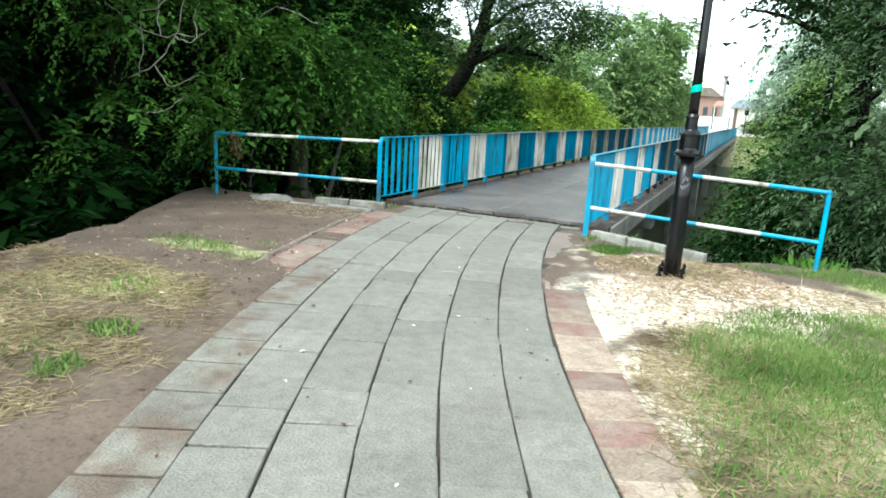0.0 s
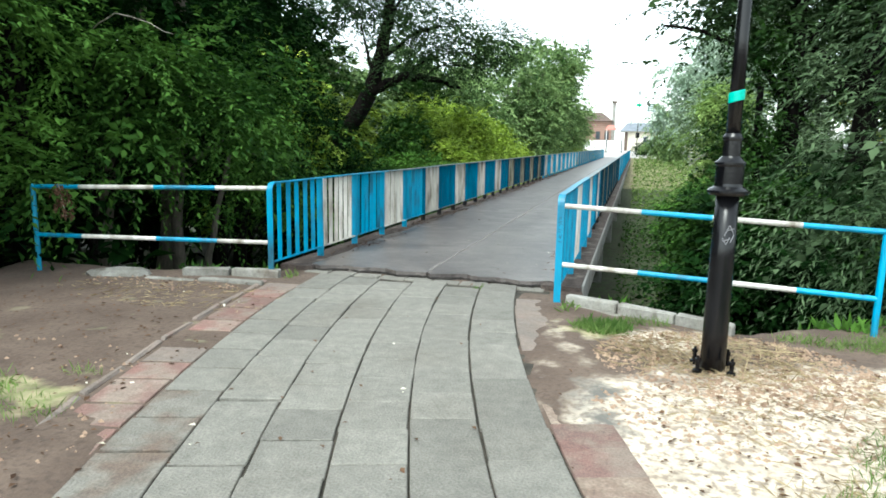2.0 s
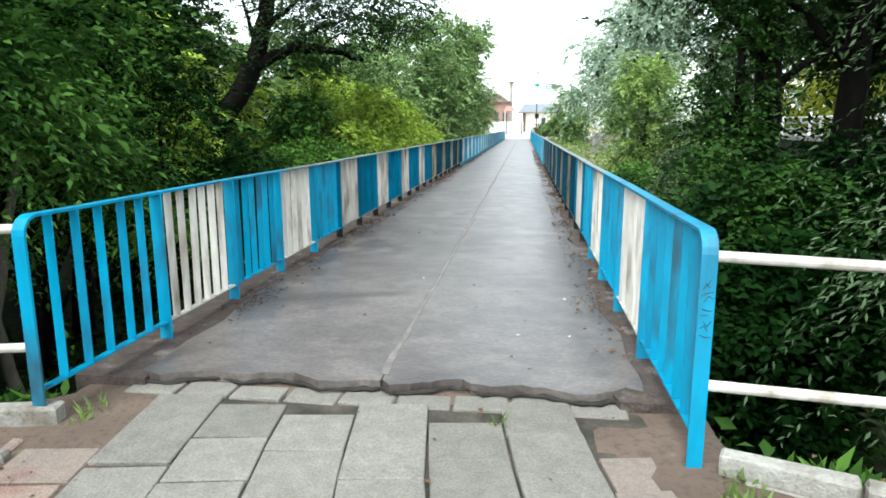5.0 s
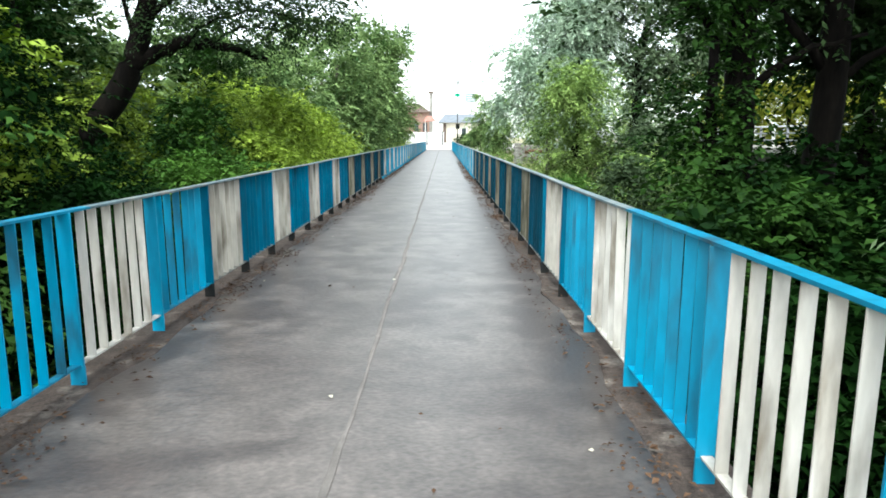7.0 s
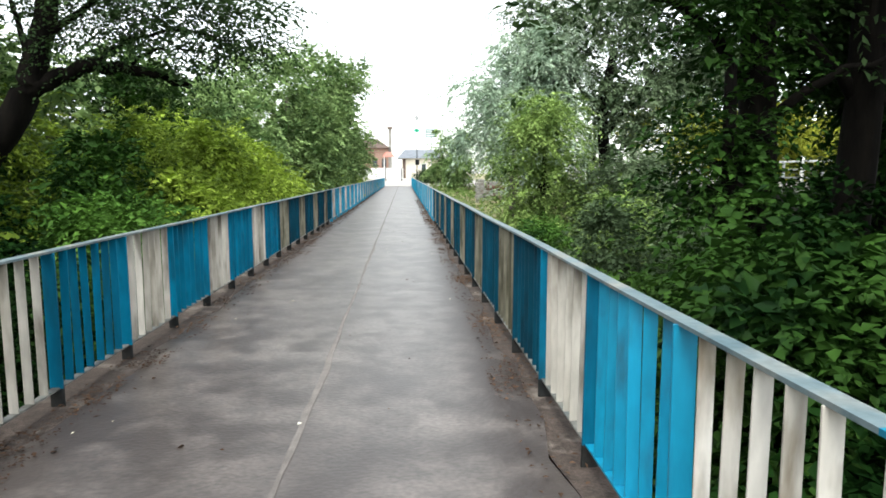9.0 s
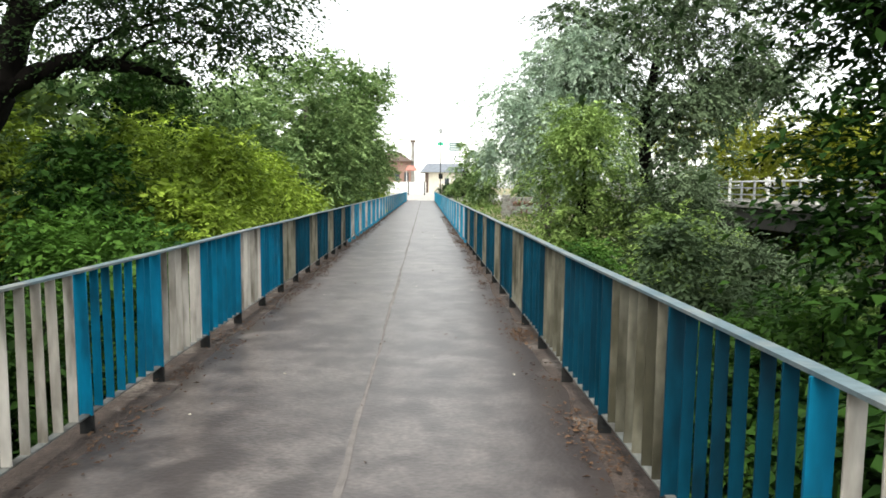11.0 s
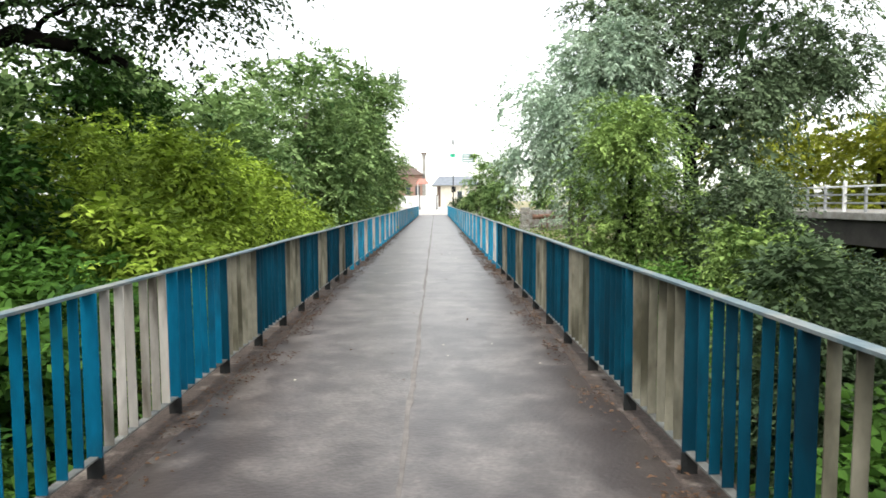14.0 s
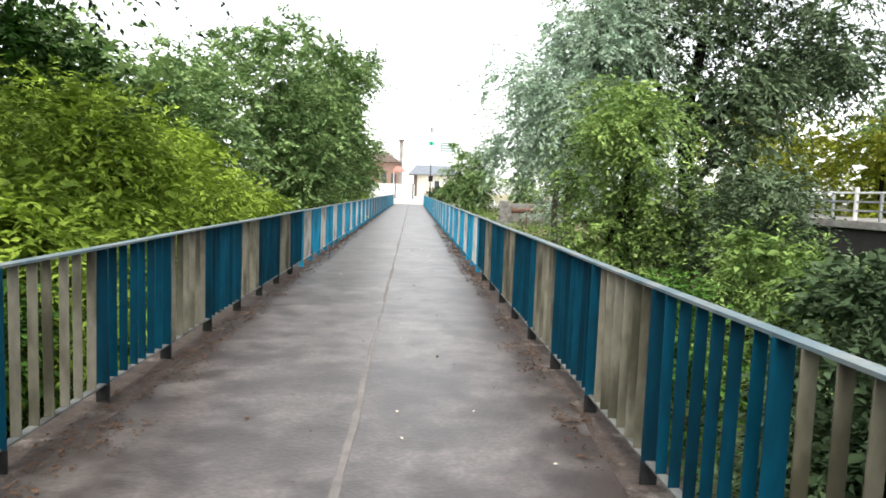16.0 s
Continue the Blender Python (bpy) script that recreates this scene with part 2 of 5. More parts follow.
L_WILLOW_D = leaf_mat("willow_leaf", (0.014, 0.032, 0.012), (0.125, 0.185, 0.09), 0.6, 0.2)
L_DARK = leaf_mat("shade_leaf", (0.018, 0.04, 0.014), (0.05, 0.09, 0.03))
L_ASH = leaf_mat("young_ash_leaf", (0.04, 0.088, 0.02), (0.37, 0.51, 0.15), 0.6, 0.22)
L_YELLOW = leaf_mat("yellow_green_leaf", (0.16, 0.20, 0.02), (0.36, 0.38, 0.05))
L_GRASS = leaf_mat("grass_blade", (0.06, 0.125, 0.026), (0.25, 0.34, 0.105), 0.6, 0.3)
L_STRAW = leaf_mat("dry_straw", (0.10, 0.07, 0.036), (0.47, 0.38, 0.225), 0.8, 0.15)
L_LITTER = leaf_mat("fallen_leaf", (0.045, 0.026, 0.018), (0.17, 0.10, 0.06), 0.8, 0.1)
L_PALE = leaf_mat("pale_scrap", (0.6, 0.55, 0.42), (0.75, 0.72, 0.62), 0.8, 0.1)
M_BRICK = mat("red_brick", (0.33, 0.20, 0.155), (0.26, 0.16, 0.125), 0.9, scale=6, fine=30, rnd=0.15)
M_MORTAR = mat("mortar", (0.4, 0.35, 0.3), None, 0.95, fine=40)
M_ROOF = mat("grey_tin_roof", (0.22, 0.24, 0.27), (0.17, 0.19, 0.22), 0.45, scale=2, fine=20, metal=0.2)
M_BROWN = mat("brown_roof", (0.13, 0.09, 0.07), (0.09, 0.06, 0.05), 0.8, scale=2, fine=20)
M_PLASTER = mat("cream_plaster", (0.72, 0.66, 0.55), (0.62, 0.57, 0.47), 0.9, scale=1.5, fine=25, fine_amt=0.1)
M_WHITEWALL = mat("white_wall_paint", (0.80, 0.79, 0.77), (0.7, 0.69, 0.67), 0.8, scale=1.2, fine=20, fine_amt=0.08)
M_PALE = mat("pale_facade", (0.78, 0.74, 0.68), (0.7, 0.67, 0.62), 0.9, scale=0.5, fine=8, fine_amt=0.06)
M_REDROOF = mat("faded_red_canopy", (0.5, 0.17, 0.13), (0.42, 0.14, 0.11), 0.6, scale=3, fine=20)
M_SIGN = mat("grey_green_sign", (0.22, 0.30, 0.30), (0.18, 0.25, 0.26), 0.5, scale=2, fine=15)
M_BANNER = mat("green_banner", (0.0, 0.42, 0.22), (0.0, 0.36, 0.19), 0.5, scale=4, fine=15)
M_RUST = mat("rusty_pipe", (0.12, 0.065, 0.045), (0.18, 0.10, 0.07), 0.85, scale=5, fine=30, fine_amt=0.4, metal=0.3)
M_GALV = mat("galvanised_steel", (0.45, 0.46, 0.47), (0.35, 0.36, 0.37), 0.5, scale=3, fine=30, metal=0.5)
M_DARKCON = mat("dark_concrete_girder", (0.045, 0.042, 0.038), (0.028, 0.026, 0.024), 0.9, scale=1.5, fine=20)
M_STREET = mat("pale_paving", (0.46, 0.44, 0.41), (0.38, 0.36, 0.34), 0.9, scale=1.5, fine=40)
M_GLASS = mat("dark_window_glass", (0.05, 0.06, 0.07), (0.08, 0.09, 0.1), 0.08, scale=1, fine=3, bump=0)

# ground: soil with grass, straw, sand and shaded valley litter by mesh masks
M_GROUND = bpy.data.materials.new("earth_and_grass")
M_GROUND.use_nodes = True


def ground_nodes():
    n, l = M_GROUND.node_tree.nodes, M_GROUND.node_tree.links
    b = n["Principled BSDF"]
    geo = n.new("ShaderNodeNewGeometry")

    def tex(sc, d=5.0):
        t = n.new("ShaderNodeTexNoise")
        t.inputs["Scale"].default_value, t.inputs["Detail"].default_value = sc, d
        l.new(geo.outputs["Position"], t.inputs["Vector"])
        return t.outputs["Fac"]

    def rng(src, a, c, lo=0.0, hi=1.0):
        r = n.new("ShaderNodeMapRange")
        for k, v in (("From Min", a), ("From Max", c), ("To Min", lo), ("To Max", hi)):
            r.inputs[k].default_value = v
        l.new(src, r.inputs["Value"])
        return r.outputs["Result"]

    def mix(f, a, c):
        x = n.new("ShaderNodeMix")
        x.data_type = 'RGBA'
        l.new(f, x.inputs["Factor"])
        for k, v in ((6, a), (7, c)):
            if isinstance(v, tuple):
                x.inputs[k].default_value = (*v, 1)
            else:
                l.new(v, x.inputs[k])
        return x.outputs[2]

    def mask(name, jitter=0.5):
        at = n.new("ShaderNodeAttribute")
        at.attribute_name = name
        ad = n.new("ShaderNodeMath")
        ad.operation = 'ADD'
        l.new(at.outputs["Fac"], ad.inputs[0])
        l.new(rng(tex(3.5), 0.3, 0.7, -jitter, jitter), ad.inputs[1])
        return rng(ad.outputs[0], 0.35, 0.75)

    soil = mix(rng(tex(2.0), 0.35, 0.65), (0.084, 0.057, 0.042), (0.13, 0.092, 0.069))
    soil = mix(rng(tex(28.0), 0.5, 0.75), soil, (0.062, 0.043, 0.033))
    grass = mix(rng(tex(9.0), 0.35, 0.65), (0.19, 0.20, 0.085), (0.37, 0.315, 0.19))
    sand = mix(rng(tex(6.0), 0.4, 0.7), (0.58, 0.50, 0.40), (0.44, 0.365, 0.28))
    sand = mix(rng(tex(24.0, 8.0), 0.48, 0.62), sand, (0.27, 0.215, 0.165))
    dry = mix(rng(tex(14.0), 0.35, 0.65), (0.135, 0.098, 0.067), (0.078, 0.056, 0.041))
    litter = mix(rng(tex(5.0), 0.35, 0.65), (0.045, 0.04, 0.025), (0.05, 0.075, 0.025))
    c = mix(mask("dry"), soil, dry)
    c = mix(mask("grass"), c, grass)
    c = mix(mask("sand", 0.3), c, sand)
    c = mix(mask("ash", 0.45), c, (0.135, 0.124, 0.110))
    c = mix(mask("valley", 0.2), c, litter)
    l.new(c, b.inputs["Base Color"])
    b.inputs["Roughness"].default_value = 0.95
    bp = n.new("ShaderNodeBump")
    bp.inputs["Strength"].default_value, bp.inputs["Distance"].default_value = 0.55, 0.025
    l.new(tex(22.0, 10.0), bp.inputs["Height"])
    l.new(bp.outputs["Normal"], b.inputs["Normal"])


ground_nodes()

# ---- mesh helpers ----
RNG = np.random.default_rng(7)


def empty(name, at=(0, 0, 0)):
    ob = new(name)
    ob.empty_display_size = 0.2
    ob.location = at
    return ob


def mesh_of(name, verts, faces, material):
    me = bpy.data.meshes.new(name)
    me.from_pydata([tuple(v) for v in verts], [], faces)
    me.materials.append(material)
    me.update()
    return me


def from_bm(name, bm, material, smooth=False):
    bmesh.ops.recalc_face_normals(bm, faces=bm.faces)
    me = bpy.data.meshes.new(name)
    bm.to_mesh(me)
    bm.free()
    me.materials.append(material)
    if smooth:
        for p in me.polygons:
            p.use_smooth = True
    return me


def place(name, me, parent=None, m=None, label=""):
    ob = new(name, me)
    if parent:
        ob.parent = parent
    if m is not None:
        ob.matrix_basis = m
    if label:
        ob["label"] = label
    return ob


def part(name, bm, material, parent, label="", smooth=False):
    return place(name, from_bm(name, bm, material, smooth), parent, None, label)


def box(bm, x0, y0, z0, x1, y1, z1, bevel=0.0):
    r = bmesh.ops.create_cube(bm, size=1.0)
    vs = r["verts"]
    bmesh.ops.scale(bm, vec=(x1 - x0, y1 - y0, z1 - z0), verts=vs)
    bmesh.ops.translate(bm, vec=((x0 + x1) / 2, (y0 + y1) / 2, (z0 + z1) / 2), verts=vs)
    if bevel:
        es = list({e for v in vs for e in v.link_edges})
        bmesh.ops.bevel(bm, geom=es, offset=bevel, segments=1, affect='EDGES')
    return bm


def boxed(*a, bevel=0.0):
    return box(bmesh.new(), *a, bevel=bevel)


def lathe(profile, seg=20, at=(0, 0, 0)):
    """A turned body from (radius, height) pairs."""
    bm = bmesh.new()
    rings = []
    for r, z in profile:
        rings.append([bm.verts.new((at[0] + r * math.cos(2 * math.pi * k / seg), at[1] + r * math.sin(2 * math.pi * k / seg), at[2] + z)) for k in range(seg)])
    for a, b in zip(rings, rings[1:]):
        for k in range(seg):
            bm.faces.new((a[k], a[(k + 1) % seg], b[(k + 1) % seg], b[k]))
    bm.faces.new(rings[0][::-1])
    bm.faces.new(rings[-1])
    return bm


def tube(bm, pts, radii, seg=8):
    """A tapering round limb along points."""
    rings = []
    pts = [Vector(p) for p in pts]
    for i, p in enumerate(pts):
        d = (pts[min(i + 1, len(pts) - 1)] - pts[max(i - 1, 0)]).normalized()
        a = d.orthogonal().normalized() if abs(d.z) > 0.9 else d.cross(Vector((0, 0, 1))).normalized()
        b = d.cross(a)
        rings.append([bm.verts.new(p + (a * math.cos(2 * math.pi * k / seg) + b * math.sin(2 * math.pi * k / seg)) * radii[i]) for k in range(seg)])
    for r0, r1 in zip(rings, rings[1:]):
        for k in range(seg):
            bm.faces.new((r0[k], r0[(k + 1) % seg], r1[(k + 1) % seg], r1[k]))
    bm.faces.new(rings[0][::-1])
    bm.faces.new(rings[-1])
    return bm


def smooth_path(pts, n=4, wob=0.0, rng=None):
    """Catmull-Rom points through the given ones."""
    P = [np.array(p, float) for p in pts]
    P = [2 * P[0] - P[1]] + P + [2 * P[-1] - P[-2]]
    out = []
    for i in range(1, len(P) - 2):
        for k in range(n):
            t = k / n
            a, b, c, d = P[i - 1:i + 3]
            q = 0.5 * (2 * b + (c - a) * t + (2 * a - 5 * b + 4 * c - d) * t * t + (3 * b - a - 3 * c + d) * t ** 3)
            if wob and rng is not None:
                q = q + rng.normal(0, wob, 3)
            out.append(q)
    out.append(P[-2])
    return out


def strip_bar(bm, path, width, thick):
    """A flat bar, width across x, bent along points (y, z) of one plane at x = 0."""
    n = len(path)
    rings = []
    for i, (y, z) in enumerate(path):
        y0, z0 = path[max(i - 1, 0)]
        y1, z1 = path[min(i + 1, n - 1)]
        d = math.hypot(y1 - y0, z1 - z0)
        ny, nz = -(z1 - z0) / d * thick / 2, (y1 - y0) / d * thick / 2
        rings.append([bm.verts.new((sx * width / 2, y + s * ny, z + s * nz)) for sx, s in ((-1, -1), (1, -1), (1, 1), (-1, 1))])
    for a, b in zip(rings, rings[1:]):
        for k in range(4):
            bm.faces.new((a[k], a[(k + 1) % 4], b[(k + 1) % 4], b[k]))
    bm.faces.new(rings[0][::-1])
    bm.faces.new(rings[-1])
    return bm


def leaf_mesh(name, pos, along, side, up, length, width, material, fold=0.25):
    """Many leaves, each two faces folded along the rib: arrays of places, directions and sizes."""
    n = len(pos)
    L, W = np.asarray(length).reshape(-1, 1), np.asarray(width).reshape(-1, 1)
    base = pos
    tip = pos + along * L
    mid = pos + along * L * 0.45
    lf = mid + side * W / 2 + up * W * fold
    rt = mid - side * W / 2 + up * W * fold
    v = np.stack([base, rt, tip, lf], 1).reshape(-1, 3).astype(np.float32)
    me = bpy.data.meshes.new(name)
    me.vertices.add(4 * n)
    me.vertices.foreach_set("co", v.ravel())
    idx = np.arange(n)[:, None] * 4 + np.array([0, 1, 2, 0, 2, 3])[None]
    me.loops.add(6 * n)
    me.loops.foreach_set("vertex_index", idx.ravel().astype(np.int32))
    me.polygons.add(2 * n)
    me.polygons.foreach_set("loop_start", (np.arange(2 * n) * 3).astype(np.int32))
    me.update(calc_edges=True)
    me.materials.append(material)
    return me


def unit(v):
    return v / np.maximum(np.linalg.norm(v, axis=1, keepdims=True), 1e-6)


def crown_mesh(name, lobes, twigs, material, rng, leaf=0.14, wide=0.5, per=11, twig=0.7, droop=0.35, shell=0.5, gap=0.0, clump=9):
    """Clumps of leafy sprays over the outer part of several ellipsoid lobes, with uneven gaps."""
    lob = np.array(lobes, float)
    w = (lob[:, 3] * lob[:, 4] * lob[:, 5]) ** (2 / 3)
    nc = max(twigs // clump, 1)
    pick = rng.choice(len(lob), nc, p=w / w.sum())
    out = unit(rng.normal(size=(nc, 3)) + np.array([0, 0, 0.25]))
    r = shell + (1.06 - shell) * rng.random(nc) ** 0.6
    hub = lob[pick, :3] + out * lob[pick, 3:6] * r[:, None]
    wide_of = np.clip(0.40 * lob[pick, 3], 0.16, 0.62) * (0.7 + 0.6 * rng.random(nc))
    which = rng.integers(0, nc, twigs)
    flat = rng.normal(0, 1, (twigs, 3)) * wide_of[which, None] * np.array([0.8, 0.8, 0.28])
    flat[:, 2] -= 0.45 * (flat[:, 0] ** 2 + flat[:, 1] ** 2) / wide_of[which]
    c = hub[which] + flat
    d = unit(out[which] * 0.6 + flat / wide_of[which, None] * 0.6 + np.array([0, 0, 0.15]))
    if gap:
        s = np.sin(c[:, 0] * 1.9 + c[:, 2] * 1.3) * np.sin(c[:, 1] * 1.7 - c[:, 2] * 2.1 + 1.0) + 0.5 * np.sin(c[:, 2] * 3.7 + c[:, 0] * 2.9)
        keep = s > -0.9 + gap
        c, d = c[keep], d[keep]
    n = len(c)
    ax = unit(d * np.array([1, 1, 0.5]) + rng.normal(0, 0.45, (n, 3)) + np.array([0, 0, 0.15]))
    k = np.linspace(0.05, 1, per)[None, :, None]
    tl = twig * (0.6 + 0.8 * rng.random(n))[:, None, None]
    p = c[:, None, :] + ax[:, None, :] * k * tl
    p[:, :, 2] -= (droop * tl[:, :, 0] * k[:, :, 0] ** 2)
    hor = unit(np.cross(ax, np.array([0, 0, 1.0])) + 1e-4)
    sgn = np.where(np.arange(per) % 2 == 0, 1.0, -1.0)[None, :, None]
    along = ax[:, None, :] * 0.75 + hor[:, None, :] * sgn * 0.75
    along = along + rng.normal(0, 0.28, along.shape)
    along[:, :, 2] -= droop * 0.8
    along = unit(along.reshape(-1, 3))
    up = unit(np.array([0, 0, 1.0]) + rng.normal(0, 0.45, (n * per, 3)))
    side = unit(np.cross(up, along))
    up = np.cross(along, side)
    size = leaf * (0.65 + 0.7 * rng.random(n * per))
    return leaf_mesh(name, p.reshape(-1, 3), along, side, up, size, size * wide, material)


# ---- the ground ----


def ground_z(x, y):
    x, y = np.asarray(x, float), np.asarray(y, float)
    yc = np.interp(x, [-30, -8.6, -7.0, -5.5, -5.4, -2.0, -1.95, -0.6, 0.5, 3, 12, 40], [6.0, 8.5, 8.5, 8.9, 9.35, 9.35, 8.75, 8.0, 8.7, 9.4, 10.0, 12])
    xl = np.interp(y, [-30, 2, 3.6, 5.5, 7.6, 8.4], [-6.5, -6.2, -6.4, -7.0, -8.3, -8.6])
    dd = np.minimum(x - xl, yc - y)
    t = np.clip(-dd / 3.6, 0, 1)
    near = 0.045 - 2.6 * (t * t * (3 - 2 * t)) - 0.35 * np.clip(-dd / 0.5, 0, 1)
    far = np.interp(y, [45, 58, 72, 82, 86, 93, 96, 140, 400], [-2.9, -2.2, -0.9, -0.18, 0.06, 0.76, 0.8, 0.8, 0.8])
    rough = np.clip(-dd, 0, 1) * np.clip((84 - y) / 6, 0, 1)
    w = 0.16 * np.sin(x * 0.9 + 1.3 * np.sin(y * 0.5)) * np.cos(y * 0.7) + 0.08 * np.sin(x * 2.3 + y * 1.9)
    fine = 0.012 * np.sin(x * 5.1 + y * 2.2) * np.sin(y * 4.3 - x * 1.7)
    d = (x - np.interp(y, [-3, 2.28, 3.56, 5.64, 6.38, 8.92], [0.9, -1.67, -2.27, -3.1, -3.27, -3.8])) * 0.94
    path = np.clip((np.abs(d) - 1.5) / 0.4, 0, 1)
    wob = 0.045 * np.sin(y * 2.1) + 0.03 * np.sin(y * 5.3 + 1) + 0.03 * np.sin(y * 11.0 + x * 3) + 0.025 * np.sin(y * 23.0 + x * 7)
    left = np.clip((-d - 1.12 + 0.6 * wob) / 0.10, 0, 1) * np.clip((5.5 - y) / 0.7, 0, 1)
    right = np.clip((d - 1.12 + wob) / 0.3, 0, 1) * np.clip((y - 5.6) / 0.6, 0, 1) * np.clip((8.9 - y) / 0.4, 0, 1)
    dig = 0.02 * np.clip((1.10 + d) / 0.12, 0, 1) * np.clip((1.50 - d) / 0.12, 0, 1) * np.clip((9.2 - y) / 0.2, 0, 1) * np.clip((y + 2.0) / 0.4, 0, 1)
    return np.maximum(near + rough * w, far) + fine * path + 0.019 * left + np.where(right > 0, 0.019 * right, -dig)


def ground():
    xs = np.concatenate([[-2500, -900, -300, -120, -60], np.arange(-40, -10, 1.5), np.arange(-10, 4, 0.09), np.arange(4, 42, 1.5), [60, 120, 300, 900, 2500]])
    ys = np.concatenate([[-2500, -900, -300, -100, -40], np.arange(-20, -1, 1.5), np.arange(-1, 11, 0.09), np.arange(11, 100, 1.5), [120, 180, 300, 900, 2500]])
    X, Y = np.meshgrid(xs, ys)
    Z = ground_z(X, Y)
    nx, ny = len(xs), len(ys)
    v = np.stack([X, Y, Z], -1).reshape(-1, 3)
    f = [(j * nx + i, j * nx + i + 1, (j + 1) * nx + i + 1, (j + 1) * nx + i) for j in range(ny - 1) for i in range(nx - 1)]
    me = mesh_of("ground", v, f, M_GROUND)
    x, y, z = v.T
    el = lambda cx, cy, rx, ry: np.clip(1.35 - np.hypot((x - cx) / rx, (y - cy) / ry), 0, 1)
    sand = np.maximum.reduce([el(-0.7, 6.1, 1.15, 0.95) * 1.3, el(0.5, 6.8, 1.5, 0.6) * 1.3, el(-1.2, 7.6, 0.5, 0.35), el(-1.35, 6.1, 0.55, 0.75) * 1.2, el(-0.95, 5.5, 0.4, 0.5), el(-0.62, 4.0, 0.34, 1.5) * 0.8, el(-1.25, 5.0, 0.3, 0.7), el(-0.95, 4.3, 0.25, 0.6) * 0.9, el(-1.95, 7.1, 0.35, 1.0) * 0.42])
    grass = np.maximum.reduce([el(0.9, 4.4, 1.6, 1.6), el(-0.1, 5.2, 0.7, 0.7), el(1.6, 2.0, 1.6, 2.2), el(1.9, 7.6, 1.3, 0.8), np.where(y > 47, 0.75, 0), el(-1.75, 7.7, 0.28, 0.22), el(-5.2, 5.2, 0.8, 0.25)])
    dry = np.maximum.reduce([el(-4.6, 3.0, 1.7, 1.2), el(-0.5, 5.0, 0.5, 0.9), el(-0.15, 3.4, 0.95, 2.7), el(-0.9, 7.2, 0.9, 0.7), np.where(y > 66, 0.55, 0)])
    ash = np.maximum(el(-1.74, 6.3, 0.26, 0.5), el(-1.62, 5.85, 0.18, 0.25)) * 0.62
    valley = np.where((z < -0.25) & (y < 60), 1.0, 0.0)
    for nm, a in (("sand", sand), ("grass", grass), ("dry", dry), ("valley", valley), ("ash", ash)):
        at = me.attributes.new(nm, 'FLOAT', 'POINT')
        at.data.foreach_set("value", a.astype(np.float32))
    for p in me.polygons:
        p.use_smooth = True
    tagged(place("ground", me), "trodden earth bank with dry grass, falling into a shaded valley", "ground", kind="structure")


ground()

# ---- the footbridge ----
DECK, Y0, Y1, XL, XR = 0.10, 8.62, 86.0, -5.32, -2.18
BAY = 1.05


def deck():
    rng = np.random.default_rng(3)
    slab = tagged(empty("bridge_deck"), "concrete footbridge deck on beams and piers", "bridge", kind="structure")
    bm = boxed(-5.52, 9.3, -0.22, -1.98, 85.9, 0.085, bevel=0.015)
    part("slab", bm, M_CONCRETE, slab)
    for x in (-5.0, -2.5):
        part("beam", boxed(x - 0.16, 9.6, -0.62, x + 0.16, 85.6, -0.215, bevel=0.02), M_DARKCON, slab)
    for y in (15.4, 24, 33, 42, 51, 60, 69):
        for x in (-4.95, -2.55):
            part("pier", boxed(x - 0.19, y - 0.2, -3.2, x + 0.19, y + 0.2, -0.8, bevel=0.03), M_CONCRETE, slab)
        part("crosshead", boxed(-5.35, y - 0.25, -0.82, -2.15, y + 0.25, -0.61, bevel=0.02), M_CONCRETE, slab)
    part("abutment", boxed(-5.55, 9.2, -3.2, -1.95, 9.65, -0.225, bevel=0.03), M_CONCRETE, slab)
    for a, b in ((-5.50, -5.08), (-2.42, -2.0)):
        n = 520
        ys = np.linspace(9.12, 85.9, n)
        inner = rng.normal(0, 0.012, n).cumsum()
        inner = 0.05 * np.sin(inner * 9) + rng.normal(0, 0.008, n)
        v, f = [], []
        for i, y in enumerate(ys):
            x0, x1 = (a, b + inner[i]) if a < -4 else (a + inner[i], b)
            zz = 0.098 + rng.normal(0, 0.0025)
            v += [(x0, y, 0.0), (x0, y, zz), (x1, y, zz), (x1, y, 0.0)]
            if i:
                k = 4 * i
                f += [(k - 4 + j, k + j, k + j + 1, k - 3 + j) for j in range(3)]
        f += [(3, 2, 1, 0), (4 * n - 4, 4 * n - 3, 4 * n - 2, 4 * n - 1)]
        place("edge_strip", mesh_of("edge_strip", v, f, M_EDGE), slab)
    asphalt = tagged(empty("deck_asphalt"), "worn grey asphalt surface with a broken front lip", "asphalt", kind="structure")
    seam = -3.71
    for a, b in ((-5.16, seam - 0.003), (seam + 0.003, -2.30)):
        nx = 26
        xs = np.linspace(a, b, nx)
        ys = np.concatenate([np.linspace(0, 0.5, 5), np.arange(1.0, 76.9, 0.55)])
        lip = 9.22 + 0.035 * np.sin(xs * 5.3) + 0.03 * np.sin(xs * 13.1 + 1) + rng.normal(0, 0.012, nx)
        v = []
        for j, q in enumerate(ys):
            for i, x in enumerate(xs):
                z = DECK + 0.012 + 0.0008 * math.sin(x * 3.1 + q * 0.9) * math.sin(q * 1.7) + rng.normal(0, 0.0003)
                ex = x + (0.04 * math.sin(q * 2.3) + 0.03 * math.sin(q * 5.9 + 1) if (i == 0 and a < -5) or (i == nx - 1 and b > -2.4) else 0)
                v.append((ex, lip[i] + q if j < 5 else 9.22 + q, z))
        m = len(ys)
        f = [(j * nx + i, j * nx + i + 1, (j + 1) * nx + i + 1, (j + 1) * nx + i) for j in range(m - 1) for i in range(nx - 1)]
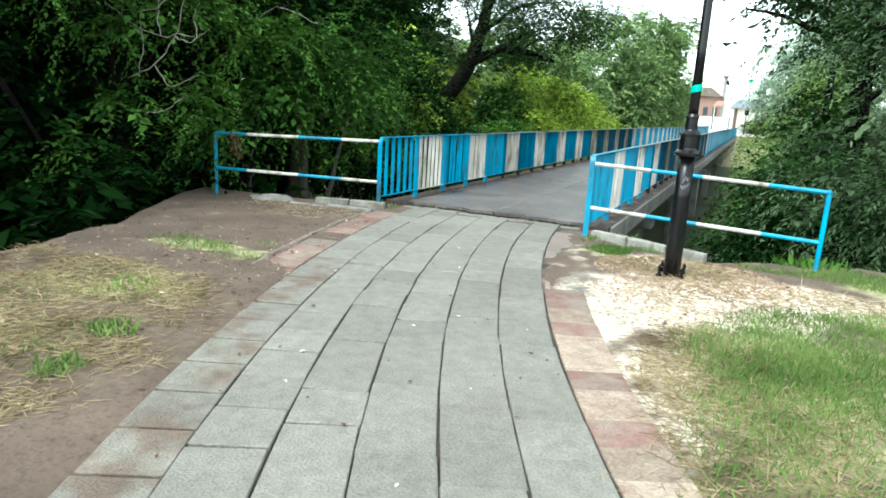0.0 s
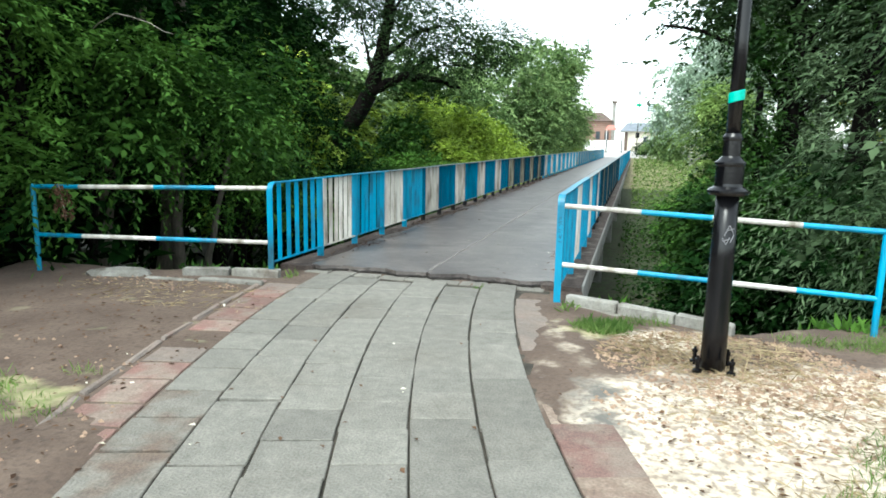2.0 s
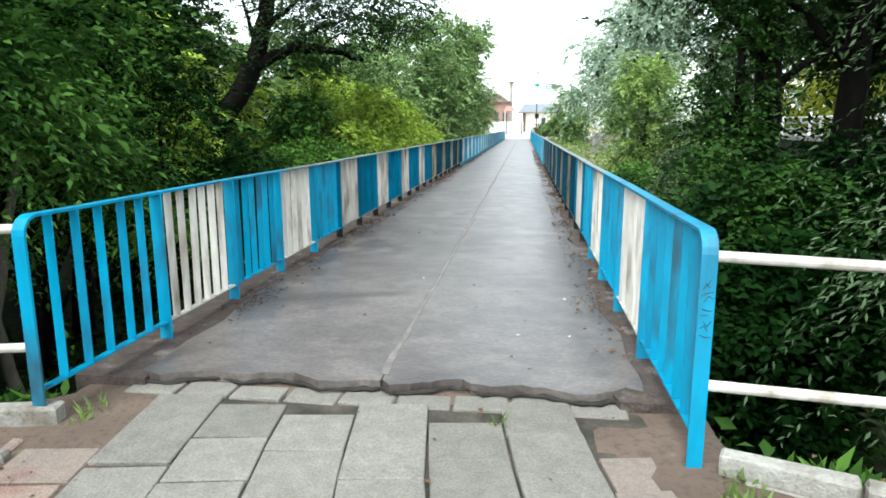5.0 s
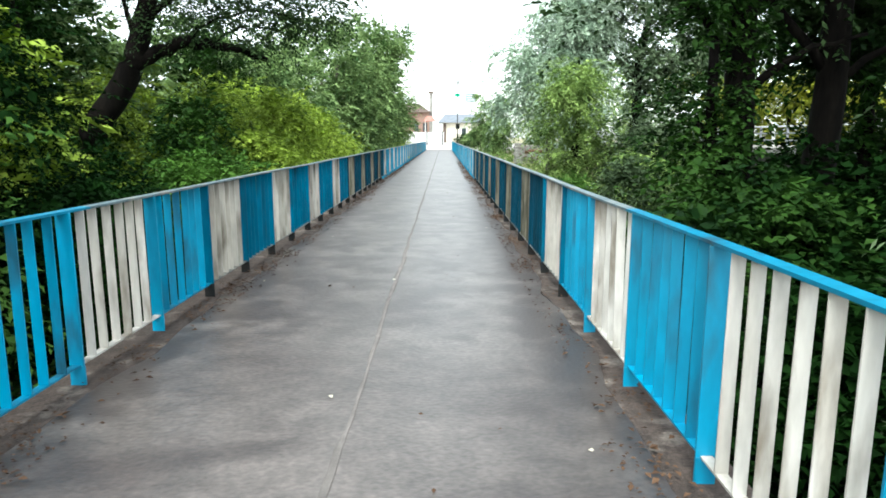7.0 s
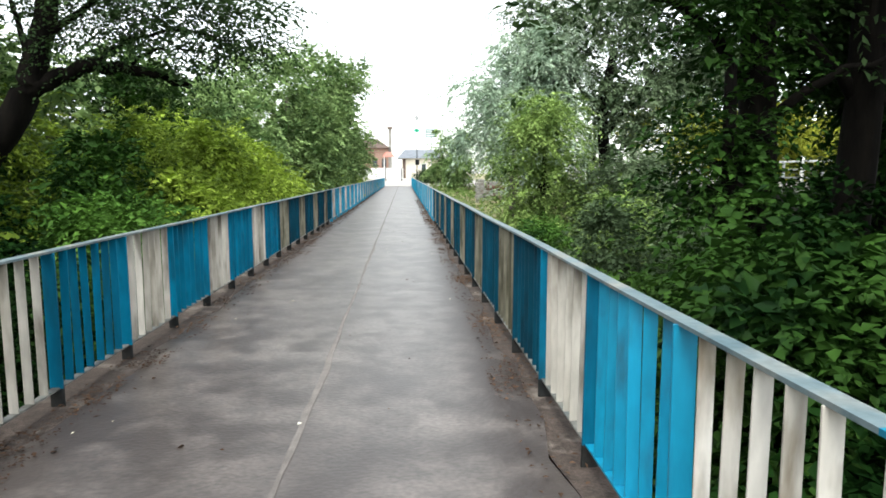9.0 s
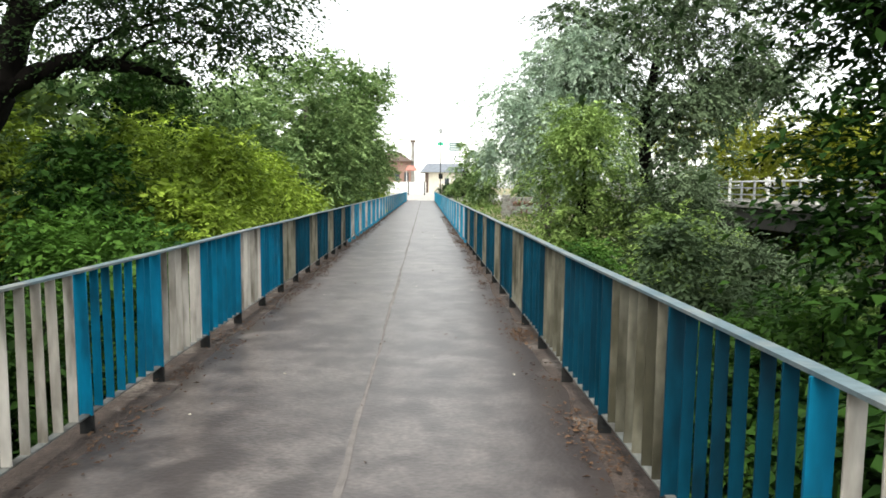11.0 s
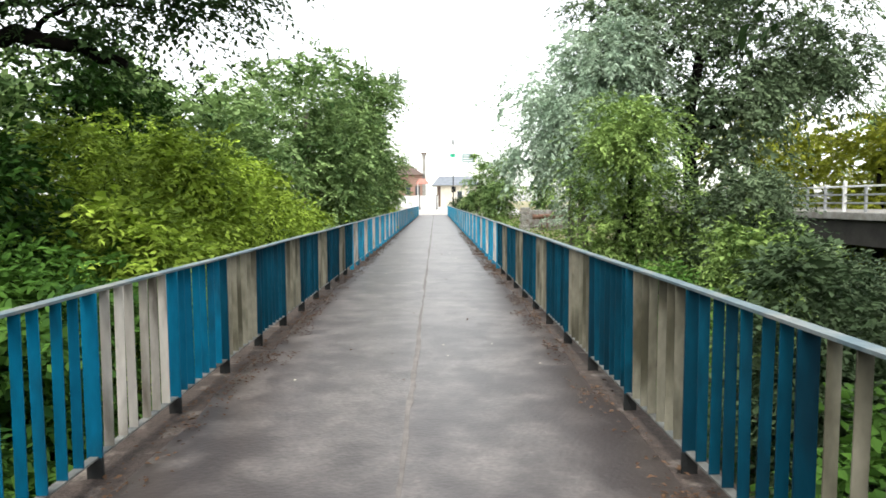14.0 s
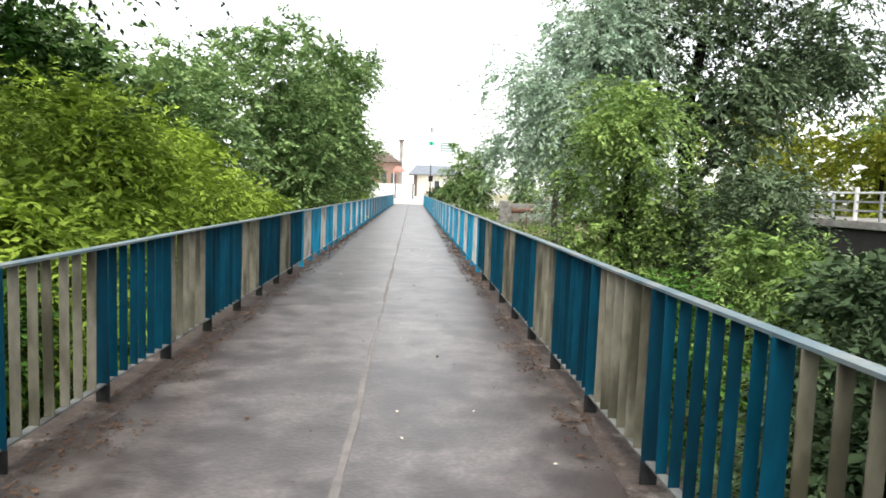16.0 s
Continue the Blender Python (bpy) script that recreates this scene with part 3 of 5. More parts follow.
        ring = [i for i in range(nx)] + [j * nx + nx - 1 for j in range(1, m)] + [(m - 1) * nx + i for i in range(nx - 2, -1, -1)] + [j * nx for j in range(m - 2, 0, -1)]
        q, off = len(ring), len(v)
        v += [v[k] for k in ring] + [(v[k][0], v[k][1], 0.02) for k in ring]
        f += [(off + k, off + q + k, off + q + (k + 1) % q, off + (k + 1) % q) for k in range(q)]
        me = mesh_of("asphalt_strip", v, f, M_ASPHALT)
        for p in me.polygons[:(m - 1) * (nx - 1)]:
            p.use_smooth = True
        P = np.array(v)
        side = np.clip((P[:, 0] + 3.05) / 0.6, 0, 1) * np.clip((P[:, 1] - 10.2) / 1.5, 0, 1) * np.clip((27 - P[:, 1]) / 6, 0, 1)
        rim = np.maximum(np.clip((-4.86 - P[:, 0]) / 0.25, 0, 1), np.clip((P[:, 0] + 2.62) / 0.25, 0, 1)) * np.clip((P[:, 1] - 10.0) / 1.5, 0, 1)
        # broadly darker asphalt from y 11.5 on, easing off by y 40
        worn = 0.42 * np.clip((P[:, 1] - 11.5) / 3, 0, 1) * np.clip((40 - P[:, 1]) / 12, 0, 1)
        lane = 0.62 * np.clip((-3.75 - P[:, 0]) / 0.3, 0, 1) * np.maximum(np.clip((P[:, 1] - 12.6) / 0.6, 0, 1) * np.clip((15.4 - P[:, 1]) / 0.3, 0, 1), np.clip((P[:, 1] - 19.3) / 0.3, 0, 1) * np.clip((21.2 - P[:, 1]) / 0.5, 0, 1))
        at = me.attributes.new("damp", 'FLOAT', 'POINT')
        at.data.foreach_set("value", np.maximum.reduce([side * 0.95, rim * 0.95, worn, lane]).astype(np.float32))
        place("asphalt_strip", me, asphalt)
    # dark strip added at the lip's foot for the shade in its crack
    lipx = np.linspace(-5.14, -2.32, 60)
    lipy = 9.205 + 0.035 * np.sin(lipx * 5.3) + 0.03 * np.sin(lipx * 13.1 + 1) + rng.normal(0, 0.012, 60)
    part("tar_edge", tube(bmesh.new(), [(a, b + rng.normal(0, 0.006), 0.066) for a, b in zip(lipx, lipy)], list(0.006 + 0.011 * rng.random(60)), 6), M_LIP_SHADE, asphalt, "dark strip standing for the shaded crack along the broken lip")
    ys = np.arange(9.3, 85.8, 0.18)
    wob = 0.007 * np.sin(ys * 1.7) + 0.004 * np.sin(ys * 4.9 + 1) + rng.normal(0, 0.003, len(ys))
    half = 0.017 + 0.006 * np.sin(ys * 0.9) + rng.normal(0, 0.003, len(ys))
    v, f = [], []
    for i, y in enumerate(ys):
        v += [(seam + wob[i] - half[i], y, 0.05), (seam + wob[i] - half[i], y, DECK + 0.0155), (seam + wob[i] + half[i], y, DECK + 0.0155), (seam + wob[i] + half[i], y, 0.05)]
        if i:
            f += [(4 * i - 4 + j, 4 * i + j, 4 * i + j + 1, 4 * i - 3 + j) for j in range(3)]
    place("seam_fill", mesh_of("seam_fill", v, f, M_SEAM), asphalt)


deck()


def railing(x, first, label):
    thing = tagged(empty("railing", (x, 0, 0)), label, "railing", "bridge railings")
    top, r = 1.09, 0.09
    arc = [(first + r - r * math.cos(a), top - r + r * math.sin(a)) for a in np.linspace(0, math.pi / 2, 6)]
    arc2 = [(Y1 - p[0] + first, p[1]) for p in arc[::-1]]
    ys = [(y, top + 0.003 * math.sin(y * 1.3)) for y in np.arange(first + 0.5, Y1 - 0.4, 0.5)]
    cut = [p for p in ys if p[0] < 12.2]
    part("top_rail", strip_bar(bmesh.new(), [(first, 0.03)] + arc + cut, 0.066, 0.014), M_BLUE, thing)
    part("top_rail", strip_bar(bmesh.new(), [cut[-1]] + ys[len(cut):] + arc2 + [(Y1, 0.03)], 0.066, 0.014), M_RAIL_SKY_GREY, thing, "worn top rail with the sky's reflection put into its grey")
    ks = np.arange(-2, 71)
    posts = [11.9 + BAY * k for k in ks]
    paints = ((M_BLUE, M_WHITE), (M_BLUE_SHADE_MID, M_WHITE_SHADE_MID), (M_BLUE_SHADE_DEEP, M_WHITE_SHADE_DEEP))
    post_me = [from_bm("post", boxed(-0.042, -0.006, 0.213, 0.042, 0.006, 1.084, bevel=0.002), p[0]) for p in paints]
    # feet of the two darker grades are near-black below the bottom rail
    foot_me = [from_bm("foot", boxed(-0.043, -0.008, 0.095, 0.043, 0.008, 0.2135, bevel=0.002), M) for M in (M_BLUE, M_FOOT_BLACK, M_FOOT_BLACK)]
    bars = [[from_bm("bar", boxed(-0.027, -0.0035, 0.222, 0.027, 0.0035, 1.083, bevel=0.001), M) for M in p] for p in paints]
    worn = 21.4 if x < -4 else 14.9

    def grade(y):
        """How dark the paint is: grime plus tree shade put into the middle lengths' colour."""
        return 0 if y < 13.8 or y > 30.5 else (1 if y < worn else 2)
    rng = np.random.default_rng(int(-x * 10))
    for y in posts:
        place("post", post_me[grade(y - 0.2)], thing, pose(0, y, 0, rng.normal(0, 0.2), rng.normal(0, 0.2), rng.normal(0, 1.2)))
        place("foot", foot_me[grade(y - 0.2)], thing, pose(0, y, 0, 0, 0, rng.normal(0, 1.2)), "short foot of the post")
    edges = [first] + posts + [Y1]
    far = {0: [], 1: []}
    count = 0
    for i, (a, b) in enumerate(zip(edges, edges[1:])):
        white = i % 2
        part("bottom_rail", boxed(-0.024, a + 0.007, 0.212, 0.024, b - 0.007, 0.222), M_RAIL_BRIGHT if grade(a) else paints[0][white], thing)
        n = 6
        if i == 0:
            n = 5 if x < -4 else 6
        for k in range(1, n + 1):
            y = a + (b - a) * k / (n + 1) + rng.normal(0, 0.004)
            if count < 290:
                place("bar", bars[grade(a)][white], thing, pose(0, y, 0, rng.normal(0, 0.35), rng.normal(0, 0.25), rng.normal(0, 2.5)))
                count += 1
            else:
                far[white].append(y)
    for white, M in ((0, M_BLUE), (1, M_WHITE)):
        v, f = [], []
        for y in far[white]:
            o = len(v)
            v += [(sx * 0.027, y + sy * 0.0035, z) for z in (0.222, 1.083) for sx, sy in ((-1, -1), (1, -1), (1, 1), (-1, 1))]
            f += [(o, o + 1, o + 5, o + 4), (o + 1, o + 2, o + 6, o + 5), (o + 2, o + 3, o + 7, o + 6), (o + 3, o, o + 4, o + 7)]
        tagged(place("far_bars", mesh_of("far_bars", v, f, M), thing), kind="stuff")


def scuffs():
    rng = np.random.default_rng(12)
    t = [o for o in bpy.data.objects if o.name.startswith("railing")][-1]
    for k in range(9):
        bm = bmesh.new()
        z = 0.66 + 0.028 * k
        x0, x1 = rng.uniform(-0.026, -0.006), rng.uniform(0.006, 0.026)
        tube(bm, [(x0, 8.5435, z), ((x0 + x1) / 2, 8.5435, z + rng.uniform(-0.02, 0.03)), (x1, 8.5435, z + rng.uniform(-0.015, 0.02))], [0.0022, 0.003, 0.002], 5)
        part("scribble", bm, M_SCUFF, t, "dark marker stroke")


railing(XL, 8.62, "blue and white flat-bar steel railing along the footbridge edge")
railing(XR, 8.55, "blue and white flat-bar steel railing, end post scribbled with dark marker")
scuffs()


def pipe(bm, a, b, r=0.024, seg=12):
    return tube(bm, [a, b], [r, r], seg)


def guard(a, b, z_a, z_b, cuts, label):
    """A two-pipe guard rail from the bridge's end post a to its own post b, in painted lengths."""
    thing = tagged(empty("guard_rail", (b[0], b[1], 0.05)), label, "guard rail", "pipe guard rails")
    o = Vector((b[0], b[1], 0.05))
    A, B = Vector(a), Vector(b)
    for i in range(2):
        za, zb = z_a[i], z_b[i]
        ts = [0.0] + cuts + [1.0]
        for k, (t0, t1) in enumerate(zip(ts, ts[1:])):
            p0 = (A.lerp(B, t0)).to_3d() + Vector((0, 0, za + (zb - za) * t0)) - o
            p1 = (A.lerp(B, t1)).to_3d() + Vector((0, 0, za + (zb - za) * t1)) - o
            part("pipe_length", pipe(bmesh.new(), p0, p1), M_BLUE if k % 2 else M_WHITE, thing, smooth=False)
    top = z_b[0] - 0.05
    part("post", tube(bmesh.new(), [(0, 0, -0.3), (0, 0, top - 0.03), (0, 0, top + 0.012)], [0.026, 0.026, 0.02], 12), M_BLUE, thing)
    part("elbow", lathe([(0.0, -0.03), (0.026, -0.02), (0.03, 0.0), (0.026, 0.02), (0.0, 0.032)], 12, (0, 0, top)), M_BLUE, thing)


guard((-2.15, 8.57), (0.42, 8.33), (0.99, 0.43), (0.92, 0.37), [0.27, 0.5, 0.77], "blue and white banded pipe guard rail beside the lamp post")
guard((-5.36, 8.66), (-7.95, 8.05), (1.03, 0.43), (0.99, 0.45), [0.22, 0.48, 0.80], "blue and white banded pipe guard rail before the trees")


# ---- kerbs and the lamp post ----
def kerb(p, q, z, h, w, label, group="kerb stones"):
    """One kerb block from p to q on the ground, with chipped top edges."""
    d = Vector(q) - Vector(p)
    L = d.length
    bm = boxed(0, -w / 2, -0.15, L - 0.012, w / 2, h, bevel=0.012)
    for v in bm.verts:
        if v.co.z > 0:
            v.co += Vector((0, random.uniform(-0.006, 0.006), random.uniform(-0.01, 0.004)))
    ob = place("kerb_stone", from_bm("kerb_stone", bm, M_KERB), None, pose(p[0], p[1], z, 0, 0, math.degrees(math.atan2(d.y, d.x))))
    tagged(ob, label, "kerb", group)


RK = [(-2.08, 8.53), (-1.6, 8.33), (-1.12, 8.12), (-0.68, 7.93)]
for a, b in zip(RK, RK[1:]):
    kerb(a, b, 0.03, 0.13, 0.09, "grey concrete kerb block edging the sandy bank")
kerb((-2.02, 8.42), (-1.58, 8.22), 0.02, 0.05, 0.07, "half-buried pale concrete kerb block")
kerb((-5.24, 8.66), (-5.78, 8.56), 0.03, 0.11, 0.11, "grey concrete kerb block beside the bridge corner")
kerb((-5.80, 8.55), (-6.32, 8.42), 0.02, 0.11, 0.11, "grey concrete kerb block beside the bridge corner")
kerb((-5.20, 8.26), (-5.95, 8.20), 0.0, 0.09, 0.07, "sunken concrete kerb block with a broken end")
kerb((-5.97, 8.22), (-6.6, 8.14), -0.02, 0.08, 0.07, "sunken concrete kerb block with a broken end")


def rubble():
    bm = bmesh.new()
    bmesh.ops.create_icosphere(bm, subdivisions=2, radius=0.3)
    for v in bm.verts:
        v.co = Vector((v.co.x * 1.3, v.co.y * 0.7, max(v.co.z * 0.3, -0.02))) * (1 + 0.25 * noise.noise(v.co * 5))
    ob = place("concrete_lump", from_bm("concrete_lump", bm, M_KERB), None, pose(-6.95, 8.2, 0.04, 0, 0, 15))
    tagged(ob, "flat broken lump of grey concrete on the bank", "rubble")


rubble()


def lamp_post():
    t = tagged(empty("lamp_post", (-0.95, 7.0, 0.05)), "black painted steel lamp post with moulded collars and taped shaft", "lamp post")
    part("lower_shaft", lathe([(0.082, 0.0), (0.081, 0.3), (0.077, 0.8), (0.072, 1.2)], 24), M_BLACK, t, smooth=True)
    part("flange", lathe([(0.072, 1.195), (0.115, 1.205), (0.129, 1.222), (0.129, 1.236), (0.11, 1.25), (0.09, 1.262)], 48), M_BLACK, t)
    part("collar", lathe([(0.09, 1.26), (0.087, 1.28), (0.087, 1.39), (0.095, 1.402), (0.095, 1.416), (0.073, 1.436), (0.063, 1.448)], 48), M_BLACK, t)
    part("neck", lathe([(0.063, 1.446), (0.056, 1.456), (0.056, 1.555), (0.062, 1.563), (0.062, 1.577), (0.048, 1.60)], 40), M_BLACK, t)
    part("upper_shaft", lathe([(0.046, 1.595), (0.042, 2.2), (0.039, 3.2), (0.035, 5.2), (0.025, 5.22)], 20), M_BLACK, t, smooth=True)
    bm = lathe([(0.046, 1.80), (0.0495, 1.805), (0.0495, 1.86), (0.046, 1.865)], 20)
    for v in bm.verts:
        v.co.z += v.co.x * 0.25
    part("tape_band", bm, M_TAPE, t, "green tape wrapped round the shaft")
    # scribbled tag, plain strokes
    bm = bmesh.new()
    for k, (x0, z0, x1, z1) in enumerate(((-0.01, 0.86, 0.02, 0.99), (0.02, 0.99, 0.045, 0.90), (0.01, 0.93, 0.05, 0.95), (-0.02, 0.84, 0.005, 0.76), (0.005, 0.76, 0.025, 0.85), (0.03, 0.78, 0.05, 0.88), (-0.02, 0.80, 0.03, 0.83))):
        z0, z1 = 0.55 * z0 + 0.47, 0.55 * z1 + 0.47
        f = lambda x: -math.sqrt(max(0.0765 ** 2 - x * x, 0.0)) - 0.001
        tube(bm, [(x0, f(x0), z0), ((x0 + x1) / 2, f((x0 + x1) / 2), (z0 + z1) / 2), (x1, f(x1), z1)], [0.002, 0.0025, 0.002], 5)
    part("scribble", bm, M_SCRIB, t, "pale scribbled paint marks")
    foot = lathe([(0.2, -0.06), (0.19, -0.005), (0.12, 0.012)], 14)
    part("foot_plate", foot, M_CONCRETE, t)
    for k in range(4):
        a = math.pi / 4 + k * math.pi / 2
        c, s = math.cos(a) * 0.15, math.sin(a) * 0.15
        bm = lathe([(0.03, 0.0), (0.03, 0.03), (0.014, 0.032), (0.014, 0.085), (0.02, 0.087), (0.02, 0.105), (0.01, 0.107), (0.01, 0.125)], 8, (c, s, 0.01))
        part("anchor_bolt", bm, M_BLACK, t)


lamp_post()


# ---- trees and bushes ----
def tree(name, label, x, y, trunk, r0, lobes, twigs, leafmat, bark=None, seed=1, limbs=(), group="", **kw):
    """A tree: a bent tapering trunk (points from its foot), limbs, and a crown of leafy sprays; lobes are relative to the foot."""
    rng = np.random.default_rng(seed)
    z = float(ground_z(x, y)) - 0.1
    t = tagged(empty(name, (x, y, z)), label, "bush" if "bush" in name else "tree", group)
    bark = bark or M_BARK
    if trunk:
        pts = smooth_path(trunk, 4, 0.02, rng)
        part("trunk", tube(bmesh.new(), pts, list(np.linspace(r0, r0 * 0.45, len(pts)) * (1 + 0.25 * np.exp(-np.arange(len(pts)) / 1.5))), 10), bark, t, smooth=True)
    for lp, lr in limbs:
        p = smooth_path(lp, 4, 0.03, rng)
        part("limb", tube(bmesh.new(), p, list(np.linspace(lr, lr * 0.3, len(p))), 8), bark, t, smooth=True)
    if trunk and lobes and not limbs:
        for lo in lobes[:5]:
            c = np.array(lo[:3])
            s = np.array(trunk[-1]) * 0.55 + np.array(trunk[max(len(trunk) - 2, 0)]) * 0.45
            p = smooth_path([s, (s + c) / 2 + rng.normal(0, 0.15, 3), c], 3)
            part("limb", tube(bmesh.new(), p, list(np.linspace(r0 * 0.4, r0 * 0.1, len(p))), 6), bark, t)
    if lobes:
        place("crown", crown_mesh("crown", lobes, twigs, leafmat, rng, **kw), t)
        # larger inner leaves, added to block light inside the crown
        core = [(a, b, c, d * 0.72, e * 0.72, f * 0.72) for a, b, c, d, e, f in lobes]
        big = dict(kw, leaf=kw.get("leaf", 0.14) * 1.5, wide=0.6, per=6, shell=0.0, gap=0.0, twig=0.4)
        place("inner_leaves", crown_mesh("inner_leaves", core, max(twigs // 4, 20), leafmat, np.random.default_rng(seed + 5000), **big), t)
    return t


def lobes_of(rng, n, h0, h1, spread, size):
    """n random lobes between two heights, round a centre line."""
    out = []
    n, size = int(n * 2.3), size * 0.62
    for k in range(n):
        a, q = rng.random() * 6.283, math.sqrt(rng.random()) * spread
        s = size * (0.75 + 0.5 * rng.random())
        out.append((math.cos(a) * q, math.sin(a) * q, h0 + (h1 - h0) * (k + rng.random() * 0.6) / n, s, s, s * 0.8))
    return out


def forest_tree(x, y, h, seed, leafmat, bark=None, low=0.25, spread=1.6, size=1.5, n=9, twigs=1300, leaf=0.15, name="tree", label="tall dense green riverside tree", lean=(0, 0), **kw):
    r = np.random.default_rng(seed)
    tr = [(0, 0, 0), (lean[0] * 0.3 + r.normal(0, 0.1), lean[1] * 0.3 + r.normal(0, 0.1), h * 0.3), (lean[0], lean[1], h * 0.72)]
    lob = [(a + lean[0] * c / h, b + lean[1] * c / h, c, d, e, f) for a, b, c, d, e, f in lobes_of(r, n, h * low, h * 0.92, spread, size)]
    return tree(name, label, x, y, tr, 0.05 + h * 0.014, lob, twigs, leafmat, bark, seed, leaf=leaf, **kw)


def bush(x, y, h, w, seed, leafmat, twigs=700, leaf=0.13, label="light green leafy riverside bush", **kw):
    r = np.random.default_rng(seed)
    lob = []
    for k in range(15):
        d = unit(r.normal(size=(1, 3)))[0]
        q = w * (0.24 + 0.2 * r.random())
        lob.append((d[0] * w * 0.88, d[1] * w * 0.88, h * (0.52 + 0.34 * d[2]), q, q, q * 0.75))
    lob.append((0, 0, h * 0.45, w * 0.7, w * 0.7, h * 0.36))
    stems = [([(0, 0, 0), (lo[0] * 0.5, lo[1] * 0.5, lo[2] * 0.6), (lo[0], lo[1], lo[2])], 0.03) for lo in lob[:4]]
    return tree("bush", label, x, y, [(0, 0, 0), (0.05, 0, h * 0.3), (0, 0.05, h * 0.55)], 0.05, lob, twigs, leafmat, None, seed, stems, leaf=leaf, **kw)


DEEP = "dense dark green tree on the shaded bank"
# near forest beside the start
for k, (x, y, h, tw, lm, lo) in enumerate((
        (-9.8, 9.4, 10.5, 1500, L_FOREST_SHADE, 0.44), (-10.6, 13.0, 12.0, 1600, L_FOREST_SHADE, 0.4), (-9.6, 12.6, 7.2, 380, L_SPRAY, 0.55),
        (-11.2, 15.8, 11.0, 1500, L_FOREST_SHADE, 0.34), (-11.8, 17.5, 10.5, 1500, L_FOREST_SHADE, 0.3), (-12.6, 10.5, 10.5, 1500, L_FOREST_SHADE, 0.25),
        (-10.6, 5.6, 11.5, 1400, L_FOREST_SHADE, 0.3), (-13.2, 6.6, 11.0, 1400, L_FOREST_SHADE, 0.2), (-15.5, 13.5, 12.0, 1400, L_FOREST_SHADE, 0.15),
        (-16.5, 20.0, 12.0, 1400, L_FOREST_SHADE, 0.15), (-14.2, 21.6, 7.2, 1300, L_MAPLE, 0.3), (-17.5, 8.0, 12.5, 1300, L_FOREST_SHADE, 0.12),
        (-14.0, 2.0, 11.0, 1200, L_FOREST_SHADE, 0.15), (-19.0, 26.0, 12.5, 1300, L_FOREST_SHADE, 0.12), (-20.0, 15.0, 14.0, 1300, L_FOREST_SHADE, 0.1),
        (-20.0, 3.0, 13.0, 1100, L_FOREST_SHADE, 0.1), (-24.0, 9.0, 15.0, 1300, L_FOREST_SHADE, 0.08), (-25.0, 16.0, 15.0, 1300, L_FOREST_SHADE, 0.08), (-24.0, 2.0, 14.0, 1300, L_FOREST_SHADE, 0.08), (-23.0, 21.5, 14.0, 1200, L_FOREST_SHADE, 0.08), (-11.0, 1.0, 9.0, 900, L_FOREST_SHADE, 0.3))):
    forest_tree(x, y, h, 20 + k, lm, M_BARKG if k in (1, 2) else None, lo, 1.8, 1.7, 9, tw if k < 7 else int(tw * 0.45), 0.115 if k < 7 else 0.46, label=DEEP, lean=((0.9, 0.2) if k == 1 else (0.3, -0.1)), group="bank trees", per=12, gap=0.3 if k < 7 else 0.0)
# young ash-leaved maples reaching out of the dark, their sprays hanging over the bank
for k, (x, y, hang) in enumerate((
        (-9.4, 7.4, ((0.7, -0.4, 2.6, 0.4), (0.6, -0.9, 2.0, 0.35), (0.8, 0.7, 2.8, 0.4), (1.1, -0.3, 3.8, 0.5), (1.1, 0.2, 4.4, 0.6), (0.9, 1.2, 4.4, 0.6), (0.5, 0.5, 5.1, 0.6), (0.6, -0.6, 5.0, 0.55), (1.2, -0.9, 4.6, 0.4), (0.4, -1.2, 4.2, 0.5))),
        (-9.2, 10.0, ((0.9, -1.5, 2.6, 0.5), (0.9, -0.2, 2.8, 0.5), (1.4, -0.6, 3.3, 0.5), (1.2, -0.8, 4.1, 0.6), (1.5, -0.1, 4.0, 0.6), (1.9, 0.6, 3.6, 0.5), (1.6, 0.8, 3.7, 0.5), (0.6, 0.2, 4.0, 0.5))),
        (-9.4, 13.4, ((1.0, -1.4, 3.4, 0.6), (0.8, 1.0, 3.6, 0.7), (1.2, -1.2, 4.5, 0.8), (1.1, 0.0, 4.3, 0.7), (0.5, 0.9, 4.1, 0.7), (0.4, 0.4, 5.7, 0.8), (0.6, -1.4, 5.6, 0.8), (1.5, 0.8, 3.2, 0.7))),
        (-9.4, 16.6, ((1.3, -0.1, 3.7, 0.9), (1.1, 1.1, 3.5, 0.8), (0.6, -0.6, 5.5, 1.0), (0.4, 0.8, 4.9, 0.9), (1.5, 0.4, 2.6, 0.7))))):
    # the fourth maple takes the leaf colour darkened for shade
    lob = [(a, b, c, r, r * 1.05, r * 0.6) for a, b, c, r in hang]
    arms = [([(0.05 * a, 0.05 * b, c * 0.45), (a * 0.45, b * 0.5, c * 0.85), (a, b, c + 0.05)], 0.03) for a, b, c, r in hang]
    tree("young_maple", "young ash-leaved maple with green sprays hanging over the bank", x, y, [(0, 0, 0), (0.1, 0, 2.2), (0.1, 0.1, 4.6)], 0.07, lob, 740, L_FOREST_SHADE if k == 3 else L_SPRAY, None, 60 + k, arms, group="bank maples", leaf=0.095, per=17, twig=0.7, droop=0.6, wide=0.4, shell=0.2, gap=0.25)
tree("thin_tree", "thin grey bare trunk standing below the guard rail", -8.5, 12.0, [(0, 0, 0), (0.05, 0, 1.2), (-0.08, 0, 2.4), (0.3, 0.1, 4.2)], 0.09, (), 0, L_SPRAY, M_BARKG, 95)
